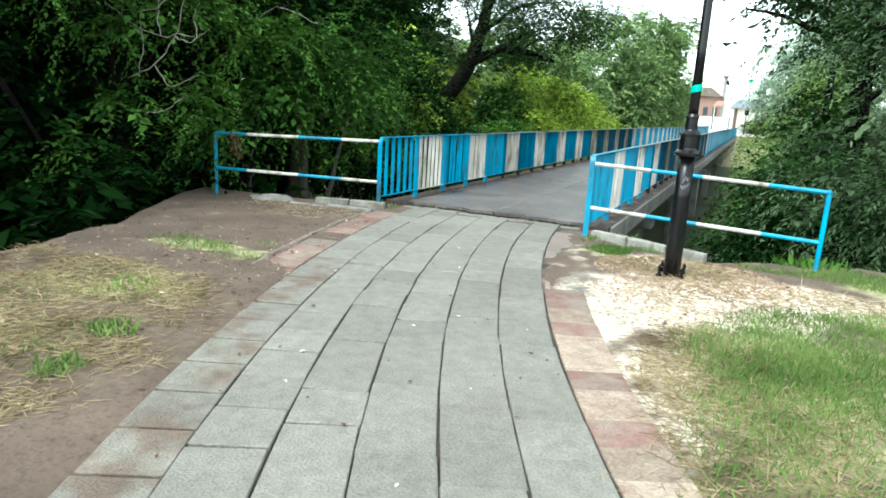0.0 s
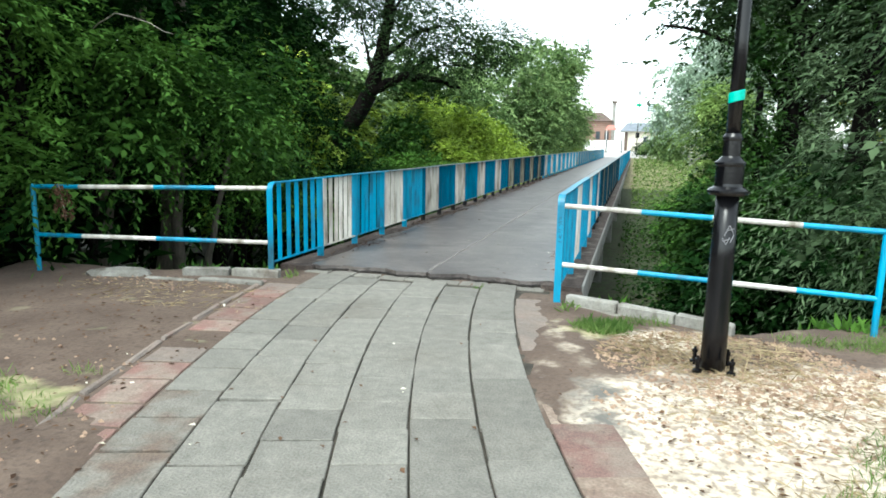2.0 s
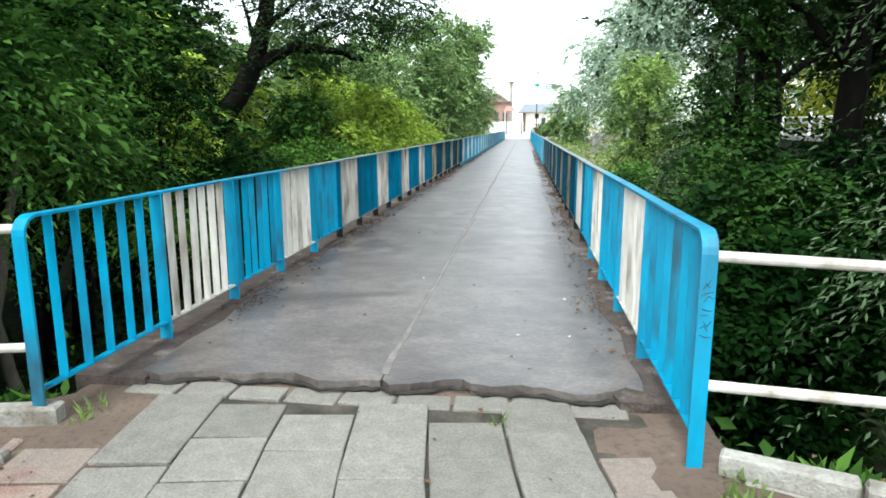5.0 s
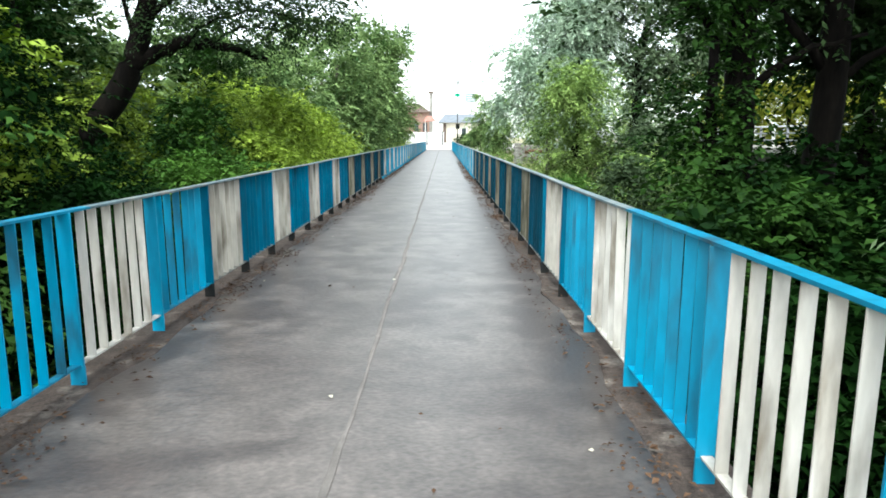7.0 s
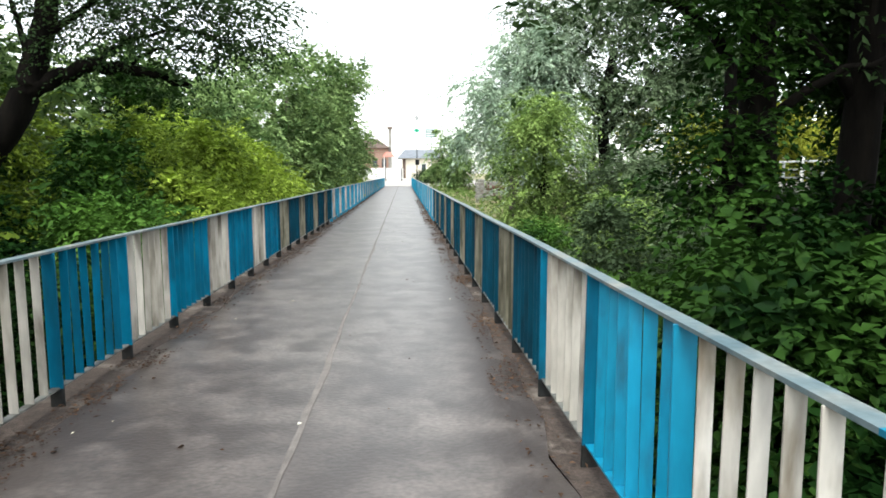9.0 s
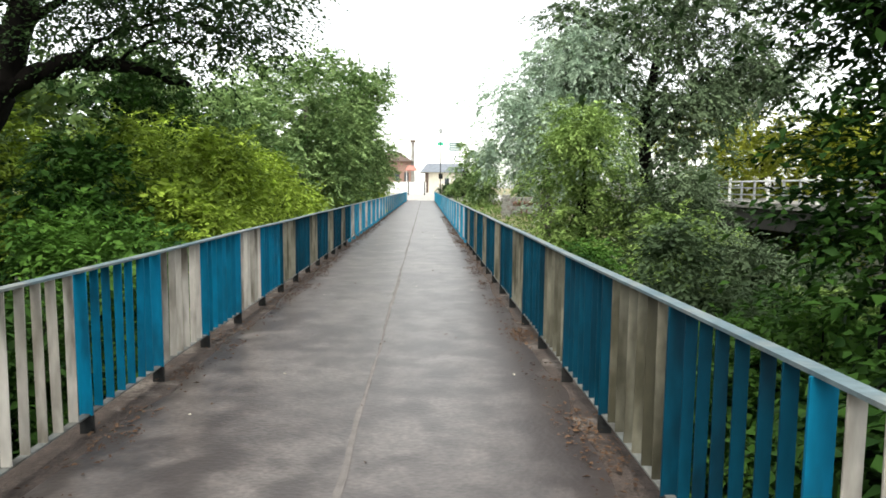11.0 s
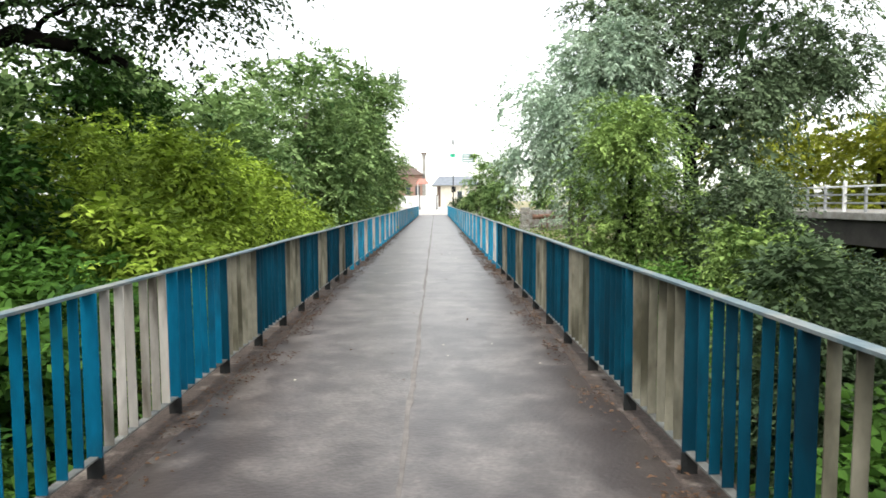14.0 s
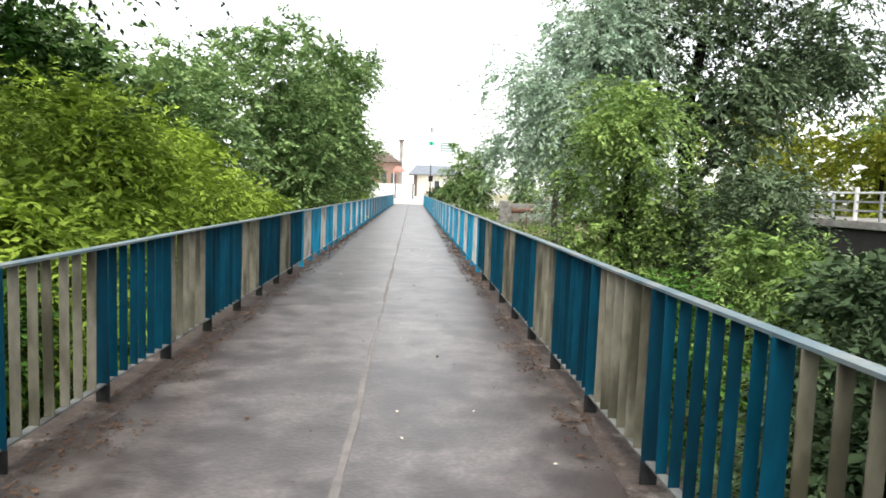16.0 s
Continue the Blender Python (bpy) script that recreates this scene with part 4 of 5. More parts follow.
tree("leaning_tree", "pale leaning trunk among dark foliage", -11.2, 12.0, [(0, 0, 0), (0.2, 0, 2.0), (0.75, 0, 5.2), (1.35, 0, 6.5), (1.7, 0, 8.0)], 0.17, (), 0, L_SPRAY, M_BARKG, 96)
# lighter bushes along the bridge
for k, (x, y, h, w, tw) in enumerate(((-8.0, 20.6, 3.6, 1.0, 1100), (-8.2, 23.2, 4.0, 1.1, 1300), (-9.0, 25.6, 5.2, 1.3, 1300), (-8.6, 28.4, 5.4, 1.4, 1600), (-8.7, 31.2, 6.4, 1.6, 1700),
                                      (-10.4, 30.0, 6.6, 1.7, 1500), (-9.0, 34.2, 6.6, 1.7, 1500), (-11.2, 33.5, 7.4, 1.9, 1500), (-8.8, 38.2, 5.4, 1.6, 1200), (-12.6, 28.5, 6.8, 2.0, 1000), (-13.6, 23.6, 4.6, 1.6, 1000), (-15.6, 27.0, 5.6, 1.9, 900), (-16.0, 31.5, 7.0, 2.2, 900), (-11.0, 23.8, 3.4, 1.2, 900), (-8.7, 42.5, 4.8, 1.5, 900), (-8.5, 47.5, 4.4, 1.5, 700), (-8.3, 53, 4.2, 1.5, 500), (-8.2, 60, 4.0, 1.5, 400), (-8.3, 67, 3.6, 1.5, 350), (-8.0, 74, 3.2, 1.4, 300))):
    bush(x, y, h, w, 100 + k, L_SPRAY if k in (1, 2) else L_DEEP if k in (0, 10, 13) else L_MAPLE, int(tw * 0.67), 0.15 if k < 14 else 0.18, "yellow-green ash-leaved maple bush by the railing", group="railing bushes", per=13, droop=0.5, twig=0.85, wide=0.42, gap=0.2)
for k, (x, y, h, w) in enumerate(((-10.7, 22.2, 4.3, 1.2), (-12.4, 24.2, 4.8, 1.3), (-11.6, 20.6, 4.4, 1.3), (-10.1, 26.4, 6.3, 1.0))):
    bush(x, y, h, w, 130 + k, L_DEEP if k == 3 else L_FOREST_SHADE, 700, 0.16, "dark shaded bush below the leaning tree", per=12, droop=0.5)
# tall trees further along
for k, (x, y, h) in enumerate(((-11.5, 40, 9.2), (-9.4, 47, 11.8), (-14, 44, 10.6), (-8.8, 54, 13.2), (-13.5, 52, 12.4), (-8.4, 61, 13.2), (-13, 62, 13), (-8.8, 69, 11.4), (-12.5, 72, 12), (-8.8, 77, 9.6), (-16.5, 36, 9.2), (-18, 48, 11.8), (-17, 60, 13.4), (-15.5, 34.5, 8.8), (-19.5, 31, 11.5), (-13.8, 38.5, 9.0), (-22, 38, 12.5), (-20.5, 24, 13), (-15.2, 31, 9.0), (-10.5, 83, 8.6), (-14, 82, 9))):
    forest_tree(x, y, h, 140 + k, L_FAR, M_BARKG, 0.22, 1.9, 1.9, 9, 400 if x < -13 else (1350 if y < 62 else 700), 0.28 if x < -13 else 0.22, label="tall pale green poplar on the river bank", group="far bank trees", per=11)
# dense trees behind the leaning tree
for k, (x, y, h) in enumerate(((-16.6, 30.0, 11.0), (-18.6, 28.0, 12.0), (-13.6, 36.0, 9.2), (-15.4, 27.6, 11.6), (-17.0, 25.2, 11.6))):
    forest_tree(x, y, h, 170 + k, L_DEEP, None, 0.2, 1.5, 1.6, 9, 620, 0.22, label="dense green tree behind the leaning tree", group="trees behind the leaning tree", per=11)
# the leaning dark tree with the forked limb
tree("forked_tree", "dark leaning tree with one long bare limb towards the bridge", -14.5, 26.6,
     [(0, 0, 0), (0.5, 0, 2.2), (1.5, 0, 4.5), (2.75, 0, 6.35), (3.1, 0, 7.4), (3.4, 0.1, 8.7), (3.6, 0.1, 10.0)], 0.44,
     [(3.6, 0.2, 9.3, 1.2, 1.2, 0.7), (5.0, 0.3, 7.95, 1.5, 1.1, 0.55), (6.5, 0.4, 8.0, 1.2, 1.0, 0.5), (2.2, 0.3, 9.7, 1.1, 1.1, 0.6), (5.2, -0.4, 8.9, 1.2, 1.0, 0.6), (4.6, 0.3, 9.9, 1.2, 1.0, 0.7), (7.3, 0.2, 7.6, 0.8, 0.8, 0.45), (6.9, -0.3, 8.7, 1.0, 0.9, 0.55), (6.1, 0.0, 6.95, 0.5, 0.5, 0.35), (3.2, 0.5, 11.2, 1.6, 1.5, 0.9), (5.4, 0.4, 11.0, 1.4, 1.3, 0.8), (1.2, 0.7, 10.8, 1.5, 1.4, 0.9), (7.9, 0.1, 8.3, 0.8, 0.8, 0.5), (3.6, 0.4, 8.3, 1.2, 1.0, 0.5), (4.6, 0.6, 12.2, 1.6, 1.4, 0.8)], 4200, L_DARK, None, 77,
     [([(2.75, 0, 6.35), (3.4, 0.05, 6.75), (4.1, 0.1, 7.0), (4.9, 0.15, 7.0), (5.75, 0.2, 6.85), (6.4, 0.2, 6.6)], 0.23),
      ([(3.1, 0, 7.4), (3.8, 0.1, 8.1), (4.7, 0.1, 8.7), (5.6, 0.2, 8.9)], 0.11), ([(2.95, 0, 7.3), (2.6, 0.1, 8.1), (2.4, 0.1, 9.1)], 0.09),
      ([(4.2, 0.1, 7.0), (4.7, 0.2, 7.5), (5.4, 0.3, 7.8), (6.4, 0.5, 7.9), (7.3, 0.4, 7.7)], 0.06), ([(3.4, 0.1, 8.7), (3.9, 0.2, 9.8), (4.8, 0.2, 10.8)], 0.08), ([(4.7, 0.1, 8.7), (5.6, -0.1, 8.8), (6.8, -0.3, 8.8)], 0.05), ([(5.0, 0.15, 7.0), (5.5, 0.1, 7.35), (6.2, 0.1, 7.45), (6.9, 0.1, 7.35)], 0.045)], leaf=0.1, per=10, droop=0.5, gap=0.1, clump=6)

# right bank: willow by the lamp, dark trunks, bushes and tall willows
tree("willow", "silvery willow bush-tree hanging over the bank by the lamp post", 2.3, 11.3, [(0, 0, 0), (0.1, 0.1, 1.6), (0, 0, 3.2)], 0.18,
     [(0.2, 0, 3.0, 1.9, 1.6, 1.3), (-0.7, 0, 2.8, 1.2, 1.1, 1.0), (1.2, -0.6, 2.4, 1.6, 1.3, 1.4), (0.5, 0.2, 5.3, 2.0, 1.6, 1.5), (-0.5, 0, 4.1, 1.6, 1.4, 1.4), (2.4, -0.4, 3.3, 1.9, 1.4, 2.0), (2.2, -0.2, 6.1, 2.0, 1.5, 1.6)], 2300, L_WILLOW_D, None, 201, leaf=0.10, wide=0.24, per=17, droop=0.75, twig=0.75)
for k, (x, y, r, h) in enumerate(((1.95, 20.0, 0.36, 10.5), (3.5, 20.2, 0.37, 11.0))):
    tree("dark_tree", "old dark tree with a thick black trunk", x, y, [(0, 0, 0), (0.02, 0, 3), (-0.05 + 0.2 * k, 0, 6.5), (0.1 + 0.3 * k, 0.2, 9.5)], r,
         [(-1.4, 0.4, 8.6, 1.8, 1.7, 1.2), (0.8, 0.3, 9.4, 2.0, 1.8, 1.4), (-0.3, -0.9, 10.4, 2.0, 1.9, 1.4), (2.2, 0.5, 8.6, 1.7, 1.7, 1.2), (0.8, 1.8, 7.2, 1.1, 0.9, 0.9), (2.2, 1.6, 6.9, 1.2, 1.0, 0.9), (3.4, 1.2, 7.4, 1.2, 1.0, 1.0)], 1400, L_DARK, None, 210 + k,
         [([(0, 0, 5.6), (-0.9, 0.2, 6.8), (-2.0, 0.6, 7.4), (-3.0, 1.0, 7.7)], 0.1), ([(0, 0, 6.6), (0.9, 0.1, 7.8), (2.2, 0.3, 8.6)], 0.12), ([(0, 0, 5.2), (0.8, -0.3, 5.9), (1.8, -0.5, 6.2)], 0.09)], leaf=0.15, per=11, gap=0.1)
for k, (x, y, h, w, lm, tw) in enumerate(((0.5, 14.6, 3.7, 1.0, L_FOREST_SHADE, 900), (0.7, 17.2, 4.3, 1.2, L_DEEP, 1300), (2.6, 19.0, 4.9, 1.2, L_FOREST_SHADE, 900), (2.9, 17.4, 4.9, 1.4, L_FOREST_SHADE, 900), (0.8, 22.4, 3.2, 1.0, L_SPRAY, 700), (3.2, 23.0, 2.6, 1.2, L_DEEP, 700),
                                            (2.2, 26.6, 4.2, 1.2, L_WILLOW_D, 900), (4.4, 27.0, 2.3, 1.3, L_DEEP, 600), (7.2, 24.2, 5.2, 1.2, L_DEEP, 600), (5.5, 23.4, 5.0, 1.1, L_DEEP, 600), (0.8, 30.4, 3.4, 1.0, L_SPRAY, 700), (2.5, 22.2, 3.5, 1.0, L_SPRAY, 700), (5.3, 22.4, 5.9, 1.1, L_DEEP, 600), (6.9, 23.0, 6.0, 1.2, L_DEEP, 600), (9.0, 24.4, 6.2, 1.5, L_DEEP, 600))):
    bush(x, y, h, w, 230 + k, lm, tw, 0.135 if k < 6 else 0.14, "broad-leaved undergrowth bush below the railing" if k < 6 else "green bush beside the footbridge", per=10, wide=0.65 if k < 6 else 0.5, droop=0.5)
for k, (x, y, h, w) in enumerate(((4.3, 33.2, 4.3, 1.5), (6.3, 32.0, 3.2, 1.4), (5.2, 36.2, 6.2, 1.6), (7.5, 38.2, 5.6, 1.6), (7.6, 30.0, 1.9, 1.3), (8.6, 33.0, 3.0, 1.2))):
    bush(x, y, h, w, 250 + k, L_ASH if k in (0, 4) else L_WILLOW_G, 1000, 0.14, "light green sapling bush before the grey bushes" if k in (0, 4) else "grey-green bush with pale leaf undersides", per=10, wide=0.42, gap=0.2)
forest_tree(1.15, 19.3, 8.2, 255, L_DEEP, None, 0.42, 0.4, 0.62, 7, 420, 0.12, label="green tree close beside the railing", droop=0.5)
forest_tree(5.5, 22.2, 11.5, 259, L_DEEP, None, 0.55, 0.9, 1.4, 9, 1100, 0.22, label="dense green tree between the two bridges", droop=0.5)
forest_tree(4.6, 15.8, 9.5, 256, L_DEEP, None, 0.2, 1.6, 1.5, 9, 1200, 0.15, label=DEEP)
forest_tree(6.0, 12.4, 9.0, 257, L_WILLOW_D, None, 0.2, 1.6, 1.5, 9, 1100, 0.14, label="silvery willow on the near bank slope", wide=0.28, droop=0.7)
forest_tree(9.0, 16.5, 10.0, 258, L_FOREST_SHADE, None, 0.15, 1.8, 1.8, 9, 600, 0.28, label=DEEP)
forest_tree(2.7, 37.5, 8.1, 260, L_ASH, None, 0.18, 1.35, 1.35, 9, 1700, 0.15, label="broad light green young ash tree beside the footbridge", droop=0.5, wide=0.42, per=12)
forest_tree(2.5, 44.0, 12.3, 262, L_WILLOW, M_BARKG, 0.50, 2.1, 2.1, 11, 3000, 0.2, label="tall silvery willow with drooping sprays", wide=0.36, droop=0.7, twig=0.9, per=12, gap=0.5)
forest_tree(3.6, 50.0, 11.5, 263, L_WILLOW, M_BARKG, 0.52, 1.6, 1.7, 9, 1200, 0.2, label="tall silvery willow with drooping sprays", wide=0.36, droop=0.7, twig=0.9, per=11, gap=0.5)
tree("willow", "big grey willow with a dark trunk and a bare side limb", 7.6, 45.0, [(0, 0, 0), (0.1, 0, 4), (-0.2, 0, 7.5), (0.3, 0, 11)], 0.42,
     [(-2.6, 0, 10.6, 2.2, 2.0, 1.6), (0, 0.5, 12.2, 2.8, 2.4, 1.8), (2.6, 0, 10.2, 2.4, 2.2, 1.9), (0.8, -1.0, 8.4, 2.4, 2.0, 1.7), (4.0, 0.4, 9.4, 1.9, 1.8, 1.4), (-1.4, 0.6, 13.6, 2.2, 2.2, 1.4), (2.0, 0.3, 13.6, 2.4, 2.2, 1.4), (1.4, -0.6, 6.4, 1.6, 1.5, 1.3), (-3.4, 0.4, 12.6, 2.0, 2.0, 1.6), (5.2, 0, 10.6, 2.2, 2.0, 1.9), (4.6, 0, 13.4, 2.2, 2.0, 1.6), (6.6, 0.4, 10.6, 1.6, 1.6, 1.3)], 4000, L_WILLOW_G, None, 264,
     [([(0, 0, 7.4), (-0.9, 0, 8.3), (-2.0, 0.1, 8.5), (-2.9, 0.2, 8.9)], 0.16), ([(-0.2, 0, 7.5), (-1.4, 0, 9), (-2.6, 0, 10.6)], 0.16), ([(0.1, 0, 6.8), (1.6, 0, 8.4), (2.6, 0, 10.2)], 0.17)], leaf=0.23, wide=0.36, per=12, droop=0.7, twig=0.9, gap=0.5)
for k, (x, y, h, lm) in enumerate(((16.5, 46, 9, L_YELLOW), (14.6, 54, 9.5, L_YELLOW), (18.5, 55, 9.5, L_YELLOW), (17.5, 40, 8, L_YELLOW), (19, 47, 8.5, L_YELLOW), (22, 38, 8, L_YELLOW), (24, 52, 9, L_YELLOW), (28, 44, 9, L_FAR), (17, 32, 7.5, L_YELLOW), (21, 30, 8, L_FAR), (30, 36, 9, L_YELLOW), (12, 62, 11, L_FAR), (7, 62, 9, L_WILLOW), (20, 64, 12, L_FAR), (27, 60, 12, L_FAR))):
    forest_tree(x, y, h, 280 + k, lm, None, 0.25, 1.8, 1.9, 8, 430, 0.3, label="yellow-green tree beyond the road bridge" if lm is L_YELLOW else "green tree beyond the road bridge", group="trees beyond the road")
for k, (x, y, h, s) in enumerate(((1.1, 84.0, 7.5, 1.1), (3.4, 82.0, 7.0, 1.2), (2.3, 79.5, 4.2, 1.0), (6.5, 78.0, 7.5, 1.5))):
    forest_tree(x, y, h, 300 + k, L_FAR, M_BARKG, 0.2, 0.9, s, 7, 420, 0.25, label="young birch on the far bank", droop=0.6)
for k, (x, y, h, w) in enumerate(((-0.9, 89.5, 1.7, 0.7), (0.4, 89.8, 1.8, 0.8), (1.6, 88.5, 1.8, 0.9))):
    bush(x, y, h, w, 320 + k, L_DARK, 260, 0.14, "clipped dark hedge bush at the bridge end", group="hedge bushes")


def undergrowth():
    rng = np.random.default_rng(91)
    for nm, lab, mat_, box_, n, size in (("undergrowth", "dark low growth under the near trees", L_FOREST_SHADE, (-17, -7.6, -2, 9.5), 16000, 0.3), ("undergrowth", "low green plants under the trees", L_DEEP, (-13, -5.8, 8.7, 40), 15000, 0.2), ("undergrowth", "low weeds below the footbridge", L_SPRAY, (-1.8, 7.5, 9.4, 45), 3000, 0.11), ("undergrowth", "shaded low plants below the footbridge", L_DEEP, (-1.9, 7.5, 9.4, 40), 14000, 0.14), ("undergrowth", "low weeds and grass on the far slope", L_GRASS, (-1.6, 9, 45, 84), 9000, 0.26)):
        x, y = rng.uniform(box_[0], box_[1], n), rng.uniform(box_[2], box_[3], n)
        g = ground_z(x, y)
        ok = g < -0.5
        if mat_ is L_FOREST_SHADE:
            ok &= np.minimum(x - box_[0], y - box_[2]) / 3.5 > rng.random(n)
        x, y, n = (x[ok], y[ok], int(ok.sum())) if mat_ is not L_GRASS else (x, y, n)
        z = ground_z(x, y) + rng.random(n) ** 1.5 * (1.3 if mat_ is L_FOREST_SHADE else 0.55)
        al = unit(np.stack([rng.normal(0, 1, n), rng.normal(0, 1, n), rng.normal(0.1, 0.5, n)], 1))
        up = unit(np.array([0, 0, 1.0]) + rng.normal(0, 0.4, (n, 3)))
        sd = unit(np.cross(up, al))
        s = size * (0.6 + 0.8 * rng.random(n))
        tagged(place(nm, leaf_mesh(nm, np.stack([x, y, z], 1), al, sd, np.cross(al, sd), s, s * 0.5, mat_)), lab, "plants", kind="stuff")


undergrowth()


def blades(name, label, spots, material, h, flat, seed, wid=0.006):
    """Grass blades or straw in round patches (x, y, rx, ry, count)."""
    rng = np.random.default_rng(seed)
    P = []
    for x, y, rx, ry, n in spots:
        a, q = rng.random(n) * 6.283, np.sqrt(rng.random(n)) * (0.75 + 0.4 * rng.random(n))
        P.append(np.stack([x + np.cos(a) * q * rx, y + np.sin(a) * q * ry], 1))
    P = np.concatenate(P)
    n = len(P)
    z = ground_z(P[:, 0], P[:, 1]) + (0.006 if flat else -0.004)
    al = rng.normal(0, 1, (n, 3))
    al[:, 2] = np.abs(rng.normal(0.06, 0.08, n)) if flat else np.abs(rng.normal(1.6, 0.8, n))
    al = unit(al)
    sd = unit(np.cross(al, unit(rng.normal(0, 1, (n, 3)))))
    s = h * (0.4 + rng.random(n))
    me = leaf_mesh(name, np.concatenate([P, z[:, None]], 1), al, sd, np.cross(al, sd), s, np.full(n, wid) * (0.6 + 0.8 * rng.random(n)), material, 0.1)
    tagged(place(name, me), label, "grass", kind="stuff")


blades("grass", "short green grass on the sandy bank", ((1.0, 4.2, 1.45, 1.4, 9000), (0.6, 4.9, 0.7, 0.6, 3500), (1.5, 3.8, 0.6, 0.7, 3500), (0.9, 3.2, 0.5, 0.4, 1800), (1.9, 2.2, 1.5, 1.8, 9000), (0.0, 4.6, 0.45, 0.8, 1800), (2.4, 5.4, 1.0, 0.9, 6000), (1.2, 8.0, 1.0, 0.45, 4000), (2.6, 7.6, 1.2, 0.8, 3000), (-1.72, 7.78, 0.24, 0.2, 1100), (-1.4, 8.0, 0.25, 0.1, 250), (-5.45, 5.15, 0.6, 0.3, 420), (-4.72, 5.0, 0.34, 0.2, 150), (-4.88, 5.6, 0.14, 0.07, 40), (-4.68, 3.76, 0.65, 0.45, 330), (-3.66, 2.46, 0.12, 0.16, 130), (-4.26, 2.56, 0.45, 0.4, 200), (-5.2, 3.3, 0.6, 0.5, 260), (0.1, 7.9, 0.5, 0.12, 500), (-0.2, 5.0, 0.5, 0.65, 3000), (0.3, 5.8, 0.7, 0.5, 3000), (0.9, 6.3, 0.6, 0.4, 1500), (-0.25, 3.9, 0.3, 0.9, 900), (-0.1, 2.8, 0.4, 0.8, 900)), L_GRASS, 0.075, False, 5)
blades("weeds", "small leafy weeds on the trodden earth", ((-3.95, 3.03, 0.2, 0.13, 190), (-4.7, 3.7, 0.3, 0.25, 90), (-5.4, 5.2, 0.4, 0.15, 90), (-3.66, 2.46, 0.12, 0.14, 60), (-1.7, 7.8, 0.25, 0.2, 90), (-2.05, 8.35, 0.1, 0.2, 40), (-3.03, 8.9, 0.02, 0.08, 16), (-5.15, 8.75, 0.05, 0.15, 30)), L_GRASS, 0.085, False, 15, 0.016)
TR = np.random.default_rng(63)
TUFTS = tuple((-3.3 - 2.6 * a - 0.5 * b, 1.7 + 2.5 * b, 0.10 + 0.22 * c, 0.08 + 0.16 * c, int(35 + 70 * c)) for a, b, c in TR.random((190, 3)))
blades("dry_grass", "dry yellow straw scattered over trodden earth", (*TUFTS, (-0.55, 4.7, 0.4, 0.9, 2600), (-0.2, 3.6, 0.5, 1.7, 2600), (0.8, 4.1, 1.5, 1.5, 4800), (-0.95, 7.3, 0.75, 0.55, 1700), (-0.5, 6.3, 0.8, 0.6, 500), (-0.55, 2.2, 0.4, 1.5, 1800), (-5.6, 2.4, 1.6, 1.5, 1300), (-4.7, 3.1, 1.4, 1.0, 1500), (-5.6, 7.6, 1.4, 0.5, 400), (0.8, 6.9, 0.9, 0.4, 900)), L_STRAW, 0.125, True, 6, 0.006)


blades("weeds", "leafy green weeds behind the kerb blocks", ((-7.1, 8.72, 0.3, 0.14, 110), (-5.75, 8.95, 0.25, 0.12, 90), (-6.4, 8.75, 0.25, 0.1, 50), (0.3, 8.5, 0.5, 0.12, 120), (-1.5, 8.55, 0.3, 0.12, 40)), L_SPRAY, 0.13, False, 25, 0.04)


def clods():
    rng = np.random.default_rng(57)
    v, f = [], []
    for cx, cy, rx, ry, n in ((-0.8, 7.15, 0.95, 0.75, 2600), (0.3, 6.8, 1.0, 0.6, 500), (-0.9, 6.2, 0.8, 0.5, 500), (-5.6, 4.6, 1.6, 1.6, 380), (-6.2, 8.0, 1.0, 0.3, 160)):
        for k in range(n):
            a, q = rng.random() * 6.283, math.sqrt(rng.random())
            x, y = cx + math.cos(a) * q * rx, cy + math.sin(a) * q * ry
            z, r = float(ground_z(x, y)), 0.006 + 0.016 * rng.random() ** 2
            o = len(v)
            w = rng.uniform(0.7, 1.3, 6) * r
            v += [(x + w[0], y, z), (x, y + w[1], z), (x - w[2], y, z), (x, y - w[3], z), (x, y, z + w[4] * 0.8), (x, y, z - 0.01)]
            f += [(o + i, o + (i + 1) % 4, o + 4) for i in range(4)] + [(o + (i + 1) % 4, o + i, o + 5) for i in range(4)]
    tagged(place("earth_clods", mesh_of("earth_clods", v, f, M_CLOD)), "small dry clods of sandy earth", "soil", kind="stuff")


M_CLOD = mat("dry_clod", (0.34, 0.24, 0.165), (0.20, 0.13, 0.09), 0.95, scale=9, fine=80, fine_amt=0.3)
clods()


def litter(name, label, regions, material, size, seed):
    rng = np.random.default_rng(seed)
    P = []
    for x0, x1, y0, y1, z, n in regions:
        P.append(np.stack([rng.uniform(x0, x1, n), rng.uniform(y0, y1, n), np.full(n, z)], 1))
    P = np.concatenate(P)
    n = len(P)
    low = P[:, 2] < 0
    P[low, 2] = ground_z(P[low, 0], P[low, 1]) + 0.012
    al = unit(np.stack([rng.normal(0, 1, n), rng.normal(0, 1, n), rng.normal(0, 0.12, n)], 1))
    up = unit(np.array([0, 0, 1.0]) + rng.normal(0, 0.2, (n, 3)))
    sd = unit(np.cross(up, al))
    s = size * (0.5 + rng.random(n))
    tagged(place(name, leaf_mesh(name, P, al, sd, np.cross(al, sd), s, s * 0.55, material)), label, "litter", kind="stuff")


CL = np.random.default_rng(71)
CLUMPS = tuple((x - 0.12, x + 0.12, y - 0.25, y + 0.25, 0.122, 52) for x, y in zip(np.where(CL.random(170) < 0.45, -5.16, -2.34) + CL.normal(0, 0.06, 170), CL.uniform(10.5, 46, 170)))
